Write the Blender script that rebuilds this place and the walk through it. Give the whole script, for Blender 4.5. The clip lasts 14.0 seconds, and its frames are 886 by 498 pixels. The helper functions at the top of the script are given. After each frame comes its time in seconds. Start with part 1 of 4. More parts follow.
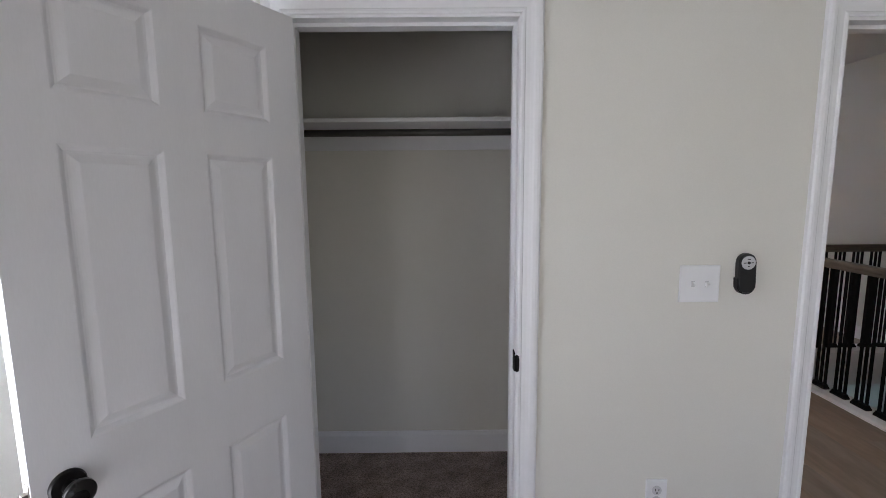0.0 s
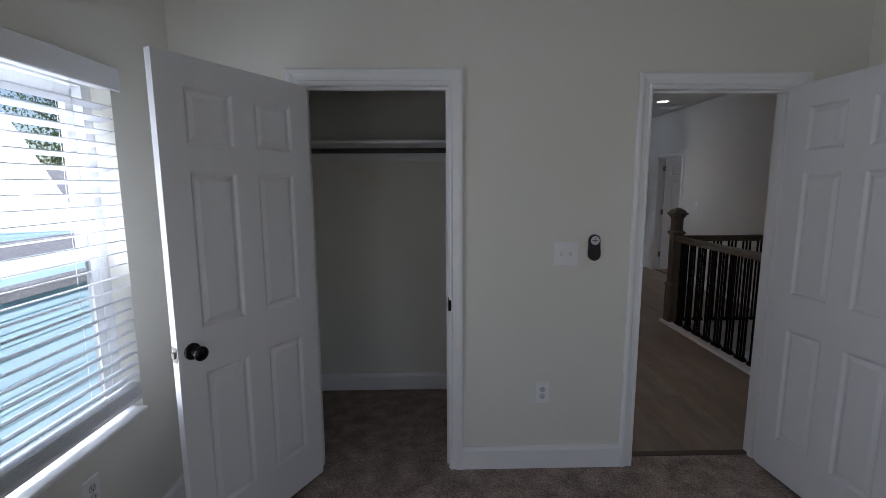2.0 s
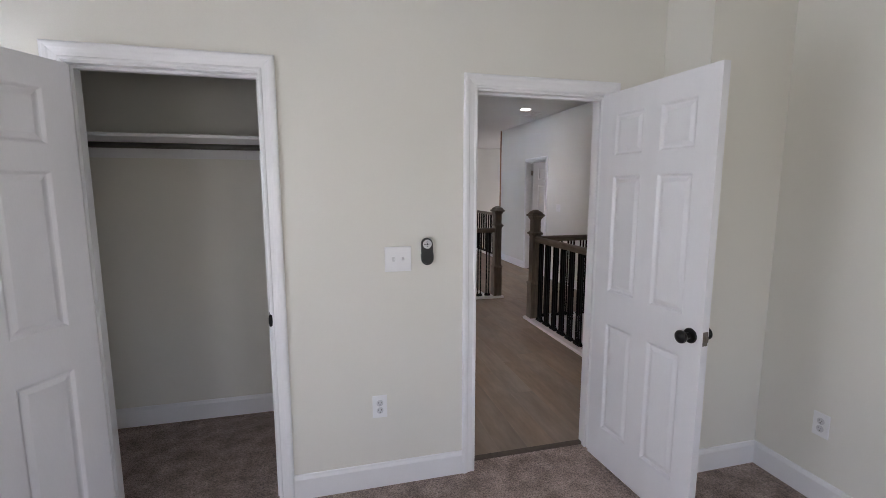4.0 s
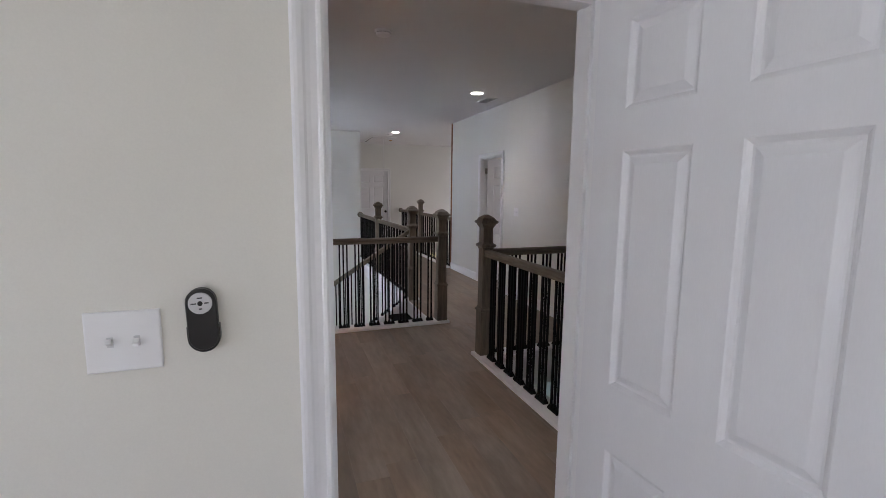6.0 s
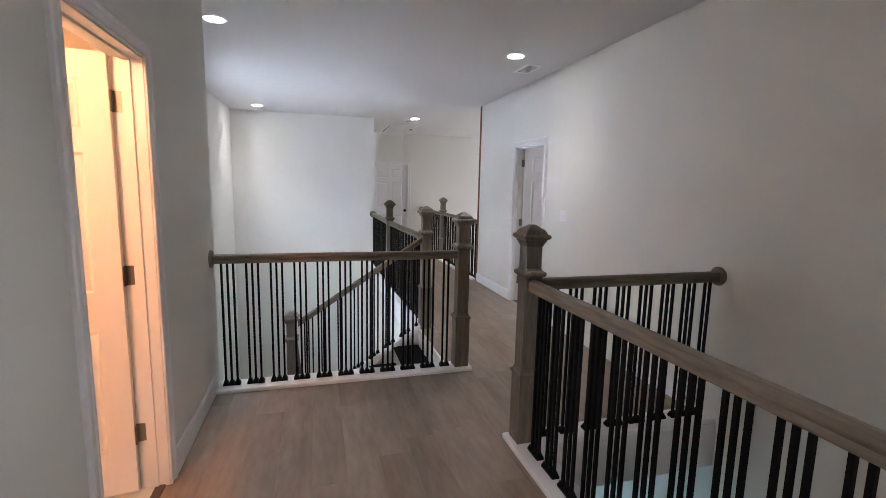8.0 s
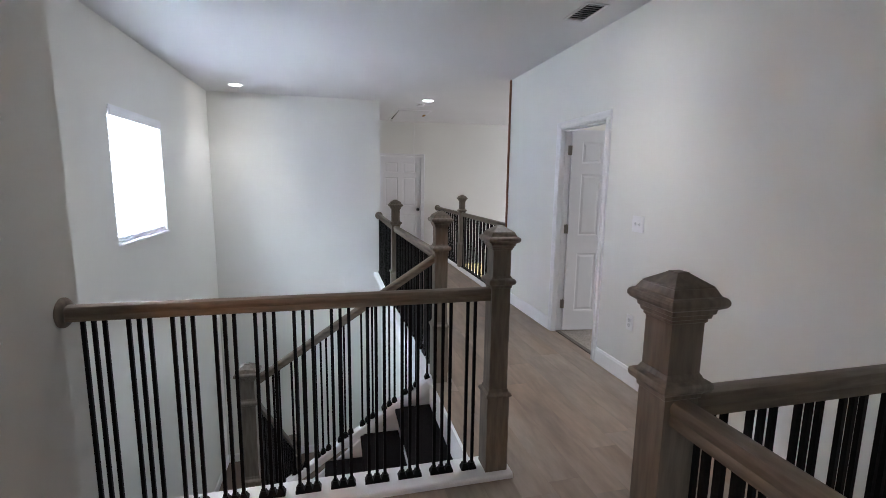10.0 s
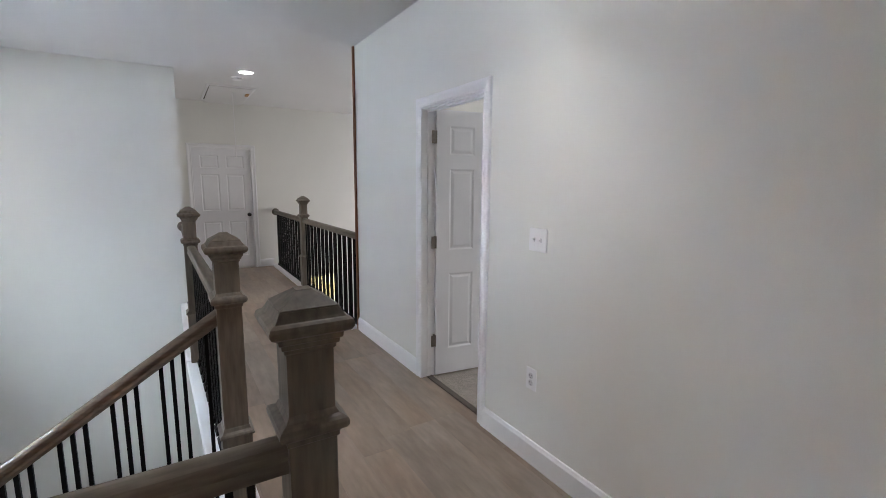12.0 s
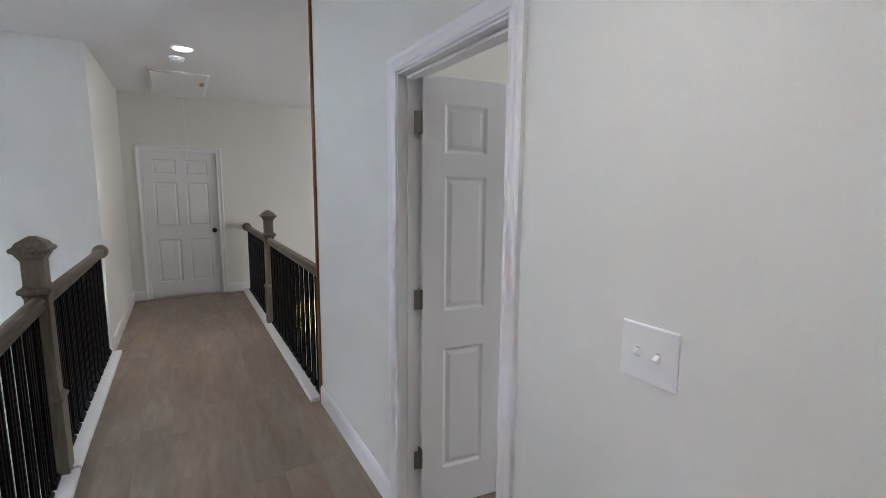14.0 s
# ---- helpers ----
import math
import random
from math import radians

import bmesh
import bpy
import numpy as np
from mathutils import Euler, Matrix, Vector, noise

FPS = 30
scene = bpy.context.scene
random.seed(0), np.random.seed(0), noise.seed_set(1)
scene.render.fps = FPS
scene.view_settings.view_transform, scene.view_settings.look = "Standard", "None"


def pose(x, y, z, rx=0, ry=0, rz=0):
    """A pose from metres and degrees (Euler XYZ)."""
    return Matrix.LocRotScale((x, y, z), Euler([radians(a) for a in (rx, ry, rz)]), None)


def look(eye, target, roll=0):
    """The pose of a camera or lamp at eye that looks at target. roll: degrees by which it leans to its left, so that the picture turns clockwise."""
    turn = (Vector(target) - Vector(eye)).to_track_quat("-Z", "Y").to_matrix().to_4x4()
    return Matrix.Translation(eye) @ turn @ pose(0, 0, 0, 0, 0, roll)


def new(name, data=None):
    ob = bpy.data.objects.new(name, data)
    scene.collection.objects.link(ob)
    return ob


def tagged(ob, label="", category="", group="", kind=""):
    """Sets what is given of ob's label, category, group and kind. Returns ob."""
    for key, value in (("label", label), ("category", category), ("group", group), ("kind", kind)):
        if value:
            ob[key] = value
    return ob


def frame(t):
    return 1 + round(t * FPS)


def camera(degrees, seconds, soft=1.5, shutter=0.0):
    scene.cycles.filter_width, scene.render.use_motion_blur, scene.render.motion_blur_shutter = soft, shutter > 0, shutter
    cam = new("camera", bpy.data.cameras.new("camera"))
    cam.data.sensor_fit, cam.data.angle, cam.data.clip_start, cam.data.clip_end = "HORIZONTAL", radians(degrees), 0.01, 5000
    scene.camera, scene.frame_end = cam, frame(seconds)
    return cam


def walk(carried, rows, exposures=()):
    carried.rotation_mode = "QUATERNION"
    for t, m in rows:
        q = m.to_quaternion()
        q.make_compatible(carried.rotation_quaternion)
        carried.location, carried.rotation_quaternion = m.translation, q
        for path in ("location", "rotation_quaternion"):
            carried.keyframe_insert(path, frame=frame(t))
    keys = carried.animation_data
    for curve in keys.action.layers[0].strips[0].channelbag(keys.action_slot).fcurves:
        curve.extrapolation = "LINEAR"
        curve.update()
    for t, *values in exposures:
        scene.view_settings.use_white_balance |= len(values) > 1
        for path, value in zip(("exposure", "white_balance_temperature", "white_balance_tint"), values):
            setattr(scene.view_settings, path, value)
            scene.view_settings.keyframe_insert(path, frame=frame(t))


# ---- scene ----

# ---------------- camera and walk ----------------
cam = camera(89.7, 14.0, soft=0.65)
PATH = [
    (0, (0.255, 0.176, 1.514), (0.264, 2.159, 1.256), -0.5),
    (0.5, (0.267, -0.069, 1.525), (0.279, 1.912, 1.251), -0.5),
    (1, (0.307, -0.317, 1.533), (0.287, 1.663, 1.252), -0.4),
    (1.5, (0.346, -0.524, 1.556), (0.333, 1.455, 1.264), -0.3),
    (2, (0.426, -0.651, 1.556), (0.467, 1.328, 1.275), -0.3),
    (2.5, (0.508, -0.688, 1.56), (0.68, 1.284, 1.28), -0.1),
    (3, (0.596, -0.68, 1.553), (0.92, 1.275, 1.279), -0.0),
    (3.5, (0.68, -0.653, 1.554), (1.097, 1.285, 1.286), -0.0),
    (4, (0.785, -0.541, 1.547), (1.278, 1.379, 1.278), 0.0),
    (4.2, (0.843, -0.452, 1.542), (1.371, 1.458, 1.275), -0.0),
    (6.3, (1.505, 0.782, 1.508), (2.17, 2.651, 1.249), 0.7),
    (6.5, (1.552, 0.911, 1.516), (2.216, 2.78, 1.256), 0.8),
    (7, (1.693, 1.24, 1.515), (2.332, 3.116, 1.249), 0.8),
    (7.2, (1.752, 1.376, 1.511), (2.365, 3.261, 1.244), 0.9),
    (9.3, (2.204, 2.844, 1.49), (2.682, 4.765, 1.203), 1.0),
    (9.5, (2.242, 2.976, 1.496), (2.708, 4.898, 1.202), 0.9),
    (10, (2.304, 3.3, 1.508), (2.772, 5.222, 1.214), 0.8),
    (10.5, (2.427, 3.62, 1.505), (2.974, 5.521, 1.207), 0.5),
    (11, (2.552, 3.905, 1.515), (3.294, 5.738, 1.215), 0.5),
    (11.5, (2.685, 4.19, 1.522), (3.629, 5.928, 1.225), 0.6),
    (12, (2.876, 4.468, 1.515), (3.91, 6.154, 1.218), 0.5),
    (12.5, (3.088, 4.743, 1.542), (4.137, 6.42, 1.251), 0.5),
    (13, (3.288, 5.04, 1.553), (4.339, 6.718, 1.266), 0.5),
    (13.5, (3.485, 5.31, 1.556), (4.531, 6.992, 1.275), 0.5),
    (14, (3.658, 5.592, 1.56), (4.66, 7.302, 1.291), 0.5),
]
EXPOSURES = [
    (0.0, 1.35, 6450, 18), (0.5, 0.55, 6350, 17), (1.0, 0.12, 6200, 15), (2.0, 0.15, 6200, 15), (2.5, 0.36, 6350, 17),
    (3.0, 0.98, 6500, 19), (3.5, 1.28, 6550, 19), (4.2, 1.58, 6500, 19), (6.3, 1.42, 6450, 19), (6.5, 1.5, 6450, 19), (7.2, 1.92, 6450, 18),
    (9.3, 2.20, 6150, 14), (10.0, 2.08, 6150, 14), (11.0, 1.97, 6300, 13), (12.5, 2.06, 6300, 13), (14.0, 1.88, 6300, 13),
]
walk(cam, [(t, look(eye, target, roll)) for t, eye, target, roll in PATH], EXPOSURES)

# ---------------- levels and plan ----------------
CEIL = 2.775
LOW = -3.05          # floor of the storey below
BED_X0, BED_X1, BED_Y0 = -0.84, 3.09, -2.9
JOG_X, JOG_Y = 2.59, 1.310         # the wall steps forward behind the bedroom door
WALL_S, WALL_N = 1.625, 1.745      # wall between bedroom and hall
HALL_W, HALL_E = 1.225, 4.466       # side walls of the hall
WELL_W, WELL_N = 0.53, 10.60       # stairwell outer walls
BRIDGE_W = 3.00
RAIL_B = 5.352                      # rail across the stairwell
POST_D = 6.475
FAR_Y = 12.82
CLOSET_N = 2.615                    # back wall of the closet

# ---------------- world, sun and lamps ----------------
world = bpy.data.worlds.new("world")
scene.world = world
world.use_nodes = True
wn = world.node_tree
sky = wn.nodes.new("ShaderNodeTexSky")
sky.sky_type = 'NISHITA'
sky.sun_disc = False
sky.sun_elevation = radians(52)
sky.sun_rotation = radians(120)
wn.nodes["Background"].inputs["Strength"].default_value = 0.15
wn.links.new(sky.outputs[0], wn.nodes["Background"].inputs["Color"])

sun = new("sun", bpy.data.lights.new("sun", 'SUN'))
sun.data.energy, sun.data.angle, sun.data.color = 5.0, radians(0.5), (1.0, 0.95, 0.88)
sun.matrix_world = look((8, -5, 12), (0, 0, 0))


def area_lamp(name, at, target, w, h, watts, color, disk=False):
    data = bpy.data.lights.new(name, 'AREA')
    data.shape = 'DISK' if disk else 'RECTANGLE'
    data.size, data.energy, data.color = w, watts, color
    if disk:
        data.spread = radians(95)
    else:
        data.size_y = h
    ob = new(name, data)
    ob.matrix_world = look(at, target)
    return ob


# the first is made up, always out of view, to brighten the near hall
DOWNLIGHTS = [(2.15, 2.75), (1.20, 6.00), (1.04, 10.02), (3.82, 6.09), (3.75, 10.36)]
LAMP_W, LAMP_C = 1.18, (1.0, 0.97, 0.95)
for x, y in DOWNLIGHTS:
    area_lamp("downlight_lamp", (x, y, CEIL - 0.012), (x, y, 0), 0.13, 0.13, LAMP_W, LAMP_C, True)
# daylight in the openings: blue sky from above the eaves, and added unseen openings
area_lamp("window_daylight", (-1.75, 0.72, 2.95), (0.6, 0.72, 0.9), 0.95, 0.85, 150, (0.86, 0.94, 1.0))
area_lamp("window_opening_daylight", (BED_X0 - 0.06, 0.72, 1.30), (0.6, 0.78, 2.15), 0.90, 1.25, 7.5, (0.90, 0.95, 1.0))
# two fill lamps in made-up openings, out of view, brighten the bedroom
area_lamp("added_south_fill", (1.6, BED_Y0 - 0.06, 1.45), (1.6, 2.0, 1.2), 1.5, 1.3, 3.3, (0.98, 0.97, 1.0))
area_lamp("added_west_fill", (BED_X0 - 0.08, -1.7, 1.35), (2.0, 0.2, 1.1), 1.0, 1.3, 6.5, (0.94, 0.96, 1.0))
area_lamp("stair_window_daylight", (0.30, 8.06, 1.51), (3.0, 8.06, 1.6), 1.06, 1.08, 62, (0.80, 0.91, 1.0))
# fill lamps for foyer and second bedroom, in openings added out of view
area_lamp("added_foyer_fill", (7.95, 10.8, 0.2), (4.5, 10.8, 0.0), 1.5, 2.1, 20, (1.0, 0.95, 0.93))
area_lamp("added_bedroom_two_fill", (7.95, 6.4, 1.5), (4.5, 6.6, 1.2), 1.2, 1.3, 15, (0.95, 0.97, 1.0))
area_lamp("vanity_lamp", (0.75, 3.0, 2.1), (1.0, 4.4, 1.2), 0.4, 0.2, 7.0, (1.0, 0.44, 0.19))


# ---------------- materials ----------------
def surface(name, color, rough=0.6, metal=0.0, fine=(180.0, 0.10, 0.05), broad=(3.0, 0.05), stretch=(1, 1, 1), per_piece=0.0,
            spec=0.5, second=None):
    """A paint, wood or metal with grain (scale, tone, bump) and broad blotches (scale, tone)."""
    m = bpy.data.materials.new(name)
    m.use_nodes = True
    nt = m.node_tree
    b = nt.nodes["Principled BSDF"]
    b.inputs["Metallic"].default_value = metal
    b.inputs["Specular IOR Level"].default_value = spec
    tc = nt.nodes.new("ShaderNodeTexCoord")
    mp = nt.nodes.new("ShaderNodeMapping")
    mp.inputs["Scale"].default_value = stretch
    nt.links.new(tc.outputs["Object"], mp.inputs["Vector"])
    if per_piece:
        info = nt.nodes.new("ShaderNodeObjectInfo")
        shift = nt.nodes.new("ShaderNodeVectorMath")
        shift.operation = 'MULTIPLY_ADD'
        shift.inputs[1].default_value = (1, 1, 1)
        seed = nt.nodes.new("ShaderNodeMath")
        seed.operation = 'MULTIPLY'
        seed.inputs[1].default_value = 37.0
        nt.links.new(info.outputs["Random"], seed.inputs[0])
        nt.links.new(mp.outputs[0], shift.inputs[0])
        nt.links.new(seed.outputs[0], shift.inputs[2])
        vec = shift.outputs[0]
    else:
        vec = mp.outputs[0]
    n1 = nt.nodes.new("ShaderNodeTexNoise")
    n1.inputs["Scale"].default_value = fine[0]
    n1.inputs["Detail"].default_value = 4
    n2 = nt.nodes.new("ShaderNodeTexNoise")
    n2.inputs["Scale"].default_value = broad[0]
    n2.inputs["Detail"].default_value = 3
    nt.links.new(vec, n1.inputs["Vector"])
    nt.links.new(vec, n2.inputs["Vector"])

    def tone(src, amount):
        r = nt.nodes.new("ShaderNodeMapRange")
        r.inputs["From Min"].default_value, r.inputs["From Max"].default_value = 0.3, 0.7
        r.inputs["To Min"].default_value, r.inputs["To Max"].default_value = 1 - amount, 1 + amount
        nt.links.new(src, r.inputs["Value"])
        return r.outputs[0]

    mul = nt.nodes.new("ShaderNodeMath")
    mul.operation = 'MULTIPLY'
    nt.links.new(tone(n1.outputs["Fac"], fine[1]), mul.inputs[0])
    nt.links.new(tone(n2.outputs["Fac"], broad[1]), mul.inputs[1])
    out = mul.outputs[0]
    if per_piece:
        r = nt.nodes.new("ShaderNodeMapRange")
        r.inputs["To Min"].default_value, r.inputs["To Max"].default_value = 1 - per_piece, 1 + per_piece
        nt.links.new(info.outputs["Random"], r.inputs["Value"])
        m2 = nt.nodes.new("ShaderNodeMath")
        m2.operation = 'MULTIPLY'
        nt.links.new(out, m2.inputs[0])
        nt.links.new(r.outputs[0], m2.inputs[1])
        out = m2.outputs[0]
    sc = nt.nodes.new("ShaderNodeVectorMath")
    sc.operation = 'SCALE'
    sc.inputs[0].default_value = color
    if second:
        mixer = nt.nodes.new("ShaderNodeMix")
        mixer.data_type = 'VECTOR'
        mixer.inputs[4].default_value, mixer.inputs[5].default_value = color, second
        n3 = nt.nodes.new("ShaderNodeTexNoise")
        n3.inputs["Scale"].default_value = broad[0] * 0.6
        nt.links.new(vec, n3.inputs["Vector"])
        r3 = nt.nodes.new("ShaderNodeMapRange")
        r3.inputs["From Min"].default_value, r3.inputs["From Max"].default_value = 0.42, 0.68
        nt.links.new(n3.outputs["Fac"], r3.inputs["Value"])
        nt.links.new(r3.outputs[0], mixer.inputs[0])
        nt.links.new(mixer.outputs[1], sc.inputs[0])
    nt.links.new(out, sc.inputs["Scale"])
    nt.links.new(sc.outputs[0], b.inputs["Base Color"])
    rr = nt.nodes.new("ShaderNodeMapRange")
    rr.inputs["To Min"].default_value, rr.inputs["To Max"].default_value = max(rough - 0.08, 0.02), min(rough + 0.08, 1)
    nt.links.new(n2.outputs["Fac"], rr.inputs["Value"])
    nt.links.new(rr.outputs[0], b.inputs["Roughness"])
    if fine[2]:
        bump = nt.nodes.new("ShaderNodeBump")
        bump.inputs["Strength"].default_value = fine[2]
        bump.inputs["Distance"].default_value = 0.01
        nt.links.new(n1.outputs["Fac"], bump.inputs["Height"])
        nt.links.new(bump.outputs[0], b.inputs["Normal"])
    return m


def glow(name, color, strength):
    m = bpy.data.materials.new(name)
    m.use_nodes = True
    b = m.node_tree.nodes["Principled BSDF"]
    b.inputs["Base Color"].default_value = (*color, 1)
    b.inputs["Emission Color"].default_value = (*color, 1)
    b.inputs["Emission Strength"].default_value = strength
    return m


def sheer(name, color, share):
    """Thin plastic or cloth that lets part of the light through."""
    m = bpy.data.materials.new(name)
    m.use_nodes = True
    nt = m.node_tree
    b = nt.nodes["Principled BSDF"]
    b.inputs["Base Color"].default_value = (*color, 1)
    b.inputs["Roughness"].default_value = 0.45
    t = nt.nodes.new("ShaderNodeBsdfTranslucent")
    t.inputs["Color"].default_value = (*color, 1)
    mix = nt.nodes.new("ShaderNodeMixShader")
    mix.inputs[0].default_value = share
    nt.links.new(b.outputs[0], mix.inputs[1])
    nt.links.new(t.outputs[0], mix.inputs[2])
    nt.links.new(mix.outputs[0], nt.nodes["Material Output"].inputs["Surface"])
    return m


def clear_glass(name):
    m = bpy.data.materials.new(name)
    m.use_nodes = True
    b = m.node_tree.nodes["Principled BSDF"]
    b.inputs["Transmission Weight"].default_value = 1.0
    b.inputs["Roughness"].default_value = 0.0
    b.inputs["IOR"].default_value = 1.1
    return m


CREAM = surface("cream_wall_paint", (0.77, 0.752, 0.690), 0.75, fine=(260, 0.015, 0.04), broad=(1.3, 0.015))
WHITE = surface("white_wall_paint", (0.776, 0.777, 0.74), 0.75, fine=(260, 0.015, 0.04), broad=(1.3, 0.015))
CEILING = surface("ceiling_paint", (0.74, 0.74, 0.74), 0.9, fine=(320, 0.03, 0.08), broad=(0.9, 0.02))
TRIM = surface("white_trim_paint", (0.84, 0.84, 0.85), 0.35, fine=(90, 0.01, 0.015), broad=(4, 0.01))
DOOR = surface("white_door_paint", (0.80, 0.80, 0.82), 0.42, fine=(60, 0.012, 0.03), broad=(3, 0.012), stretch=(6, 6, 1))
CARPET = surface("grey_carpet", (0.335, 0.265, 0.235), 1.0, fine=(150, 0.55, 1.0), broad=(9, 0.30), spec=0.1)
CARPET_B = surface("beige_carpet", (0.36, 0.32, 0.28), 1.0, fine=(170, 0.45, 1.0), broad=(7, 0.12), spec=0.1)
PLANK = surface("floor_plank", (0.262, 0.212, 0.172), 0.45, fine=(9, 0.13, 0.008), broad=(1.5, 0.24), stretch=(3.2, 0.7, 1), per_piece=0.04, second=(0.262, 0.194, 0.145))
PLANK_BED = surface("floor_joint", (0.15, 0.115, 0.09), 0.6)
STAIN = surface("grey_brown_stained_wood", (0.168, 0.143, 0.114), 0.46, fine=(60, 0.24, 0.06), broad=(4, 0.18), stretch=(1, 1, 0.12))
STAIN_X = surface("grey_brown_handrail_wood", (0.158, 0.130, 0.101), 0.50, fine=(60, 0.24, 0.06), broad=(4, 0.18), stretch=(0.12, 1, 1), spec=0.3)
IRON = surface("black_iron", (0.005, 0.0045, 0.0045), 0.55, 0.0, fine=(120, 0.2, 0.02), broad=(9, 0.1), spec=0.12)
BRONZE = surface("oil_rubbed_bronze", (0.012, 0.011, 0.011), 0.28, 0.4, fine=(80, 0.1, 0.0), broad=(9, 0.1))
NICKEL = surface("satin_nickel", (0.20, 0.18, 0.16), 0.4, 1.0, fine=(200, 0.1, 0.02), broad=(12, 0.1))
TREAD = surface("black_stair_tread", (0.009, 0.008, 0.009), 0.85, fine=(150, 0.3, 0.2), broad=(5, 0.15), spec=0.12)
PLASTIC = surface("white_plastic", (0.845, 0.845, 0.85), 0.3, fine=(50, 0.005, 0.0), broad=(8, 0.01))
GREYPLASTIC = surface("pale_grey_plastic", (0.62, 0.62, 0.63), 0.35, fine=(50, 0.005, 0.0), broad=(8, 0.01))
BLACKPLASTIC = surface("black_plastic", (0.008, 0.008, 0.009), 0.35, fine=(90, 0.05, 0.02), broad=(8, 0.05))
# near-black in place of shade in slots and hollows, also the key print
SLOT_SHADE_PRINT = surface("slot_shade_and_print", (0.02, 0.02, 0.02), 0.8)
RAWWOOD = surface("raw_brown_wood", (0.24, 0.095, 0.038), 0.6, fine=(60, 0.3, 0.1), broad=(5, 0.2), stretch=(1, 1, 0.1))
PINE = surface("pine_board", (0.45, 0.27, 0.12), 0.7, fine=(50, 0.2, 0.05), broad=(5, 0.1), stretch=(0.2, 1, 1))
RODWOOD = surface("grey_closet_rod", (0.055, 0.05, 0.045), 0.4, fine=(60, 0.1, 0.0), broad=(4, 0.1))
SLAT = sheer("white_blind_slat", (0.86, 0.87, 0.90), 0.20)
SHADE = sheer("white_closed_blind", (0.90, 0.90, 0.92), 0.6)
GLASS = clear_glass("window_glass")
VINYL = surface("white_vinyl", (0.82, 0.83, 0.85), 0.35, fine=(50, 0.01, 0.0), broad=(4, 0.01))
LENS = glow("downlight_lens", (1.0, 0.97, 0.93), 14.0)
SIDING = surface("blue_siding", (0.50, 0.74, 0.90), 0.6, fine=(40, 0.06, 0.05), broad=(1, 0.05))
SIDING_Y = surface("yellow_siding", (0.80, 0.66, 0.34), 0.6, fine=(40, 0.06, 0.05), broad=(1, 0.05))
THRESH = surface("dark_threshold_wood", (0.085, 0.062, 0.048), 0.5, fine=(40, 0.15, 0.02), broad=(4, 0.1))
ROOFING = surface("grey_shingles", (0.26, 0.27, 0.30), 0.9, fine=(30, 0.3, 0.2), broad=(1, 0.1))
LAWN = surface("lawn", (0.06, 0.10, 0.03), 1.0, fine=(30, 0.3, 0.3), broad=(0.3, 0.2))
BARK = surface("bark", (0.10, 0.075, 0.055), 0.9, fine=(30, 0.3, 0.3), broad=(3, 0.2))
LEAF = surface("leaves", (0.06, 0.11, 0.03), 0.7, fine=(8, 0.3, 0.0), broad=(1, 0.3))


# ---------------- mesh helpers ----------------
def box(bm, x0, x1, y0, y1, z0, z1, mi=0):
    v = [bm.verts.new(p) for p in ((x0, y0, z0), (x1, y0, z0), (x1, y1, z0), (x0, y1, z0),
                                   (x0, y0, z1), (x1, y0, z1), (x1, y1, z1), (x0, y1, z1))]
    fs = []
    for q in ((3, 2, 1, 0), (4, 5, 6, 7), (0, 1, 5, 4), (1, 2, 6, 5), (2, 3, 7, 6), (3, 0, 4, 7)):
        f = bm.faces.new([v[i] for i in q])
        f.material_index = mi
        fs.append(f)
    return fs


def soft_box(bm, x0, x1, y0, y1, z0, z1, r=0.004, seg=1):
    b2 = bmesh.new()
    box(b2, x0, x1, y0, y1, z0, z1)
    bmesh.ops.bevel(b2, geom=b2.edges[:], offset=r, segments=seg, affect='EDGES', profile=0.5)
    join(bm, b2)


def join(bm, other, m=None):
    """Adds the other bmesh to bm, moved by m, and frees it."""
    if m is not None:
        other.transform(m)
    me = bpy.data.meshes.new("tmp")
    other.to_mesh(me)
    other.free()
    bm.from_mesh(me)
    bpy.data.meshes.remove(me)


def rings(bm, loops, cap0=True, cap1=True):
    """Skins a row of closed loops of points."""
    rows = [[bm.verts.new(p) for p in lp] for lp in loops]
    n = len(rows[0])
    for a, b in zip(rows, rows[1:]):
        for i in range(n):
            bm.faces.new((a[i], a[(i + 1) % n], b[(i + 1) % n], b[i]))
    if cap0:
        bm.faces.new(rows[0][::-1])
    if cap1:
        bm.faces.new(rows[-1])


def square(h, z):
    return [(-h, -h, z), (h, -h, z), (h, h, z), (-h, h, z)]


def lathe(bm, profile, n=24, m=None):
    """Turns (radius, z) about z."""
    b2 = bmesh.new()
    rings(b2, [[(r * math.cos(2 * math.pi * i / n), r * math.sin(2 * math.pi * i / n), z) for i in range(n)] for r, z in profile])
    join(bm, b2, m)


def finish(bm, name, mats, smooth=False):
    bmesh.ops.recalc_face_normals(bm, faces=bm.faces[:])
    me = bpy.data.meshes.new(name)
    bm.to_mesh(me)
    bm.free()
    for m in (mats if isinstance(mats, (list, tuple)) else [mats]):
        me.materials.append(m)
    if smooth:
        me.polygons.foreach_set("use_smooth", [True] * len(me.polygons))
        me.set_sharp_from_angle(angle=radians(35))
    return me


def part(name, bm, material, parent, label="", smooth=False):
    ob = new(name, finish(bm, name, material, smooth))
    ob.parent = parent
    if label:
        tagged(ob, label)
    return ob


def reuse(name, me, parent, m=None, label=""):
    ob = new(name, me)
    ob.parent = parent
    if m is not None:
        ob.matrix_basis = m
    if label:
        tagged(ob, label)
    return ob


def thing(name, m, label, category, group="", kind=""):
    ob = new(name)
    ob.empty_display_size = 0.1
    ob.matrix_basis = m
    return tagged(ob, label, category, group, kind)


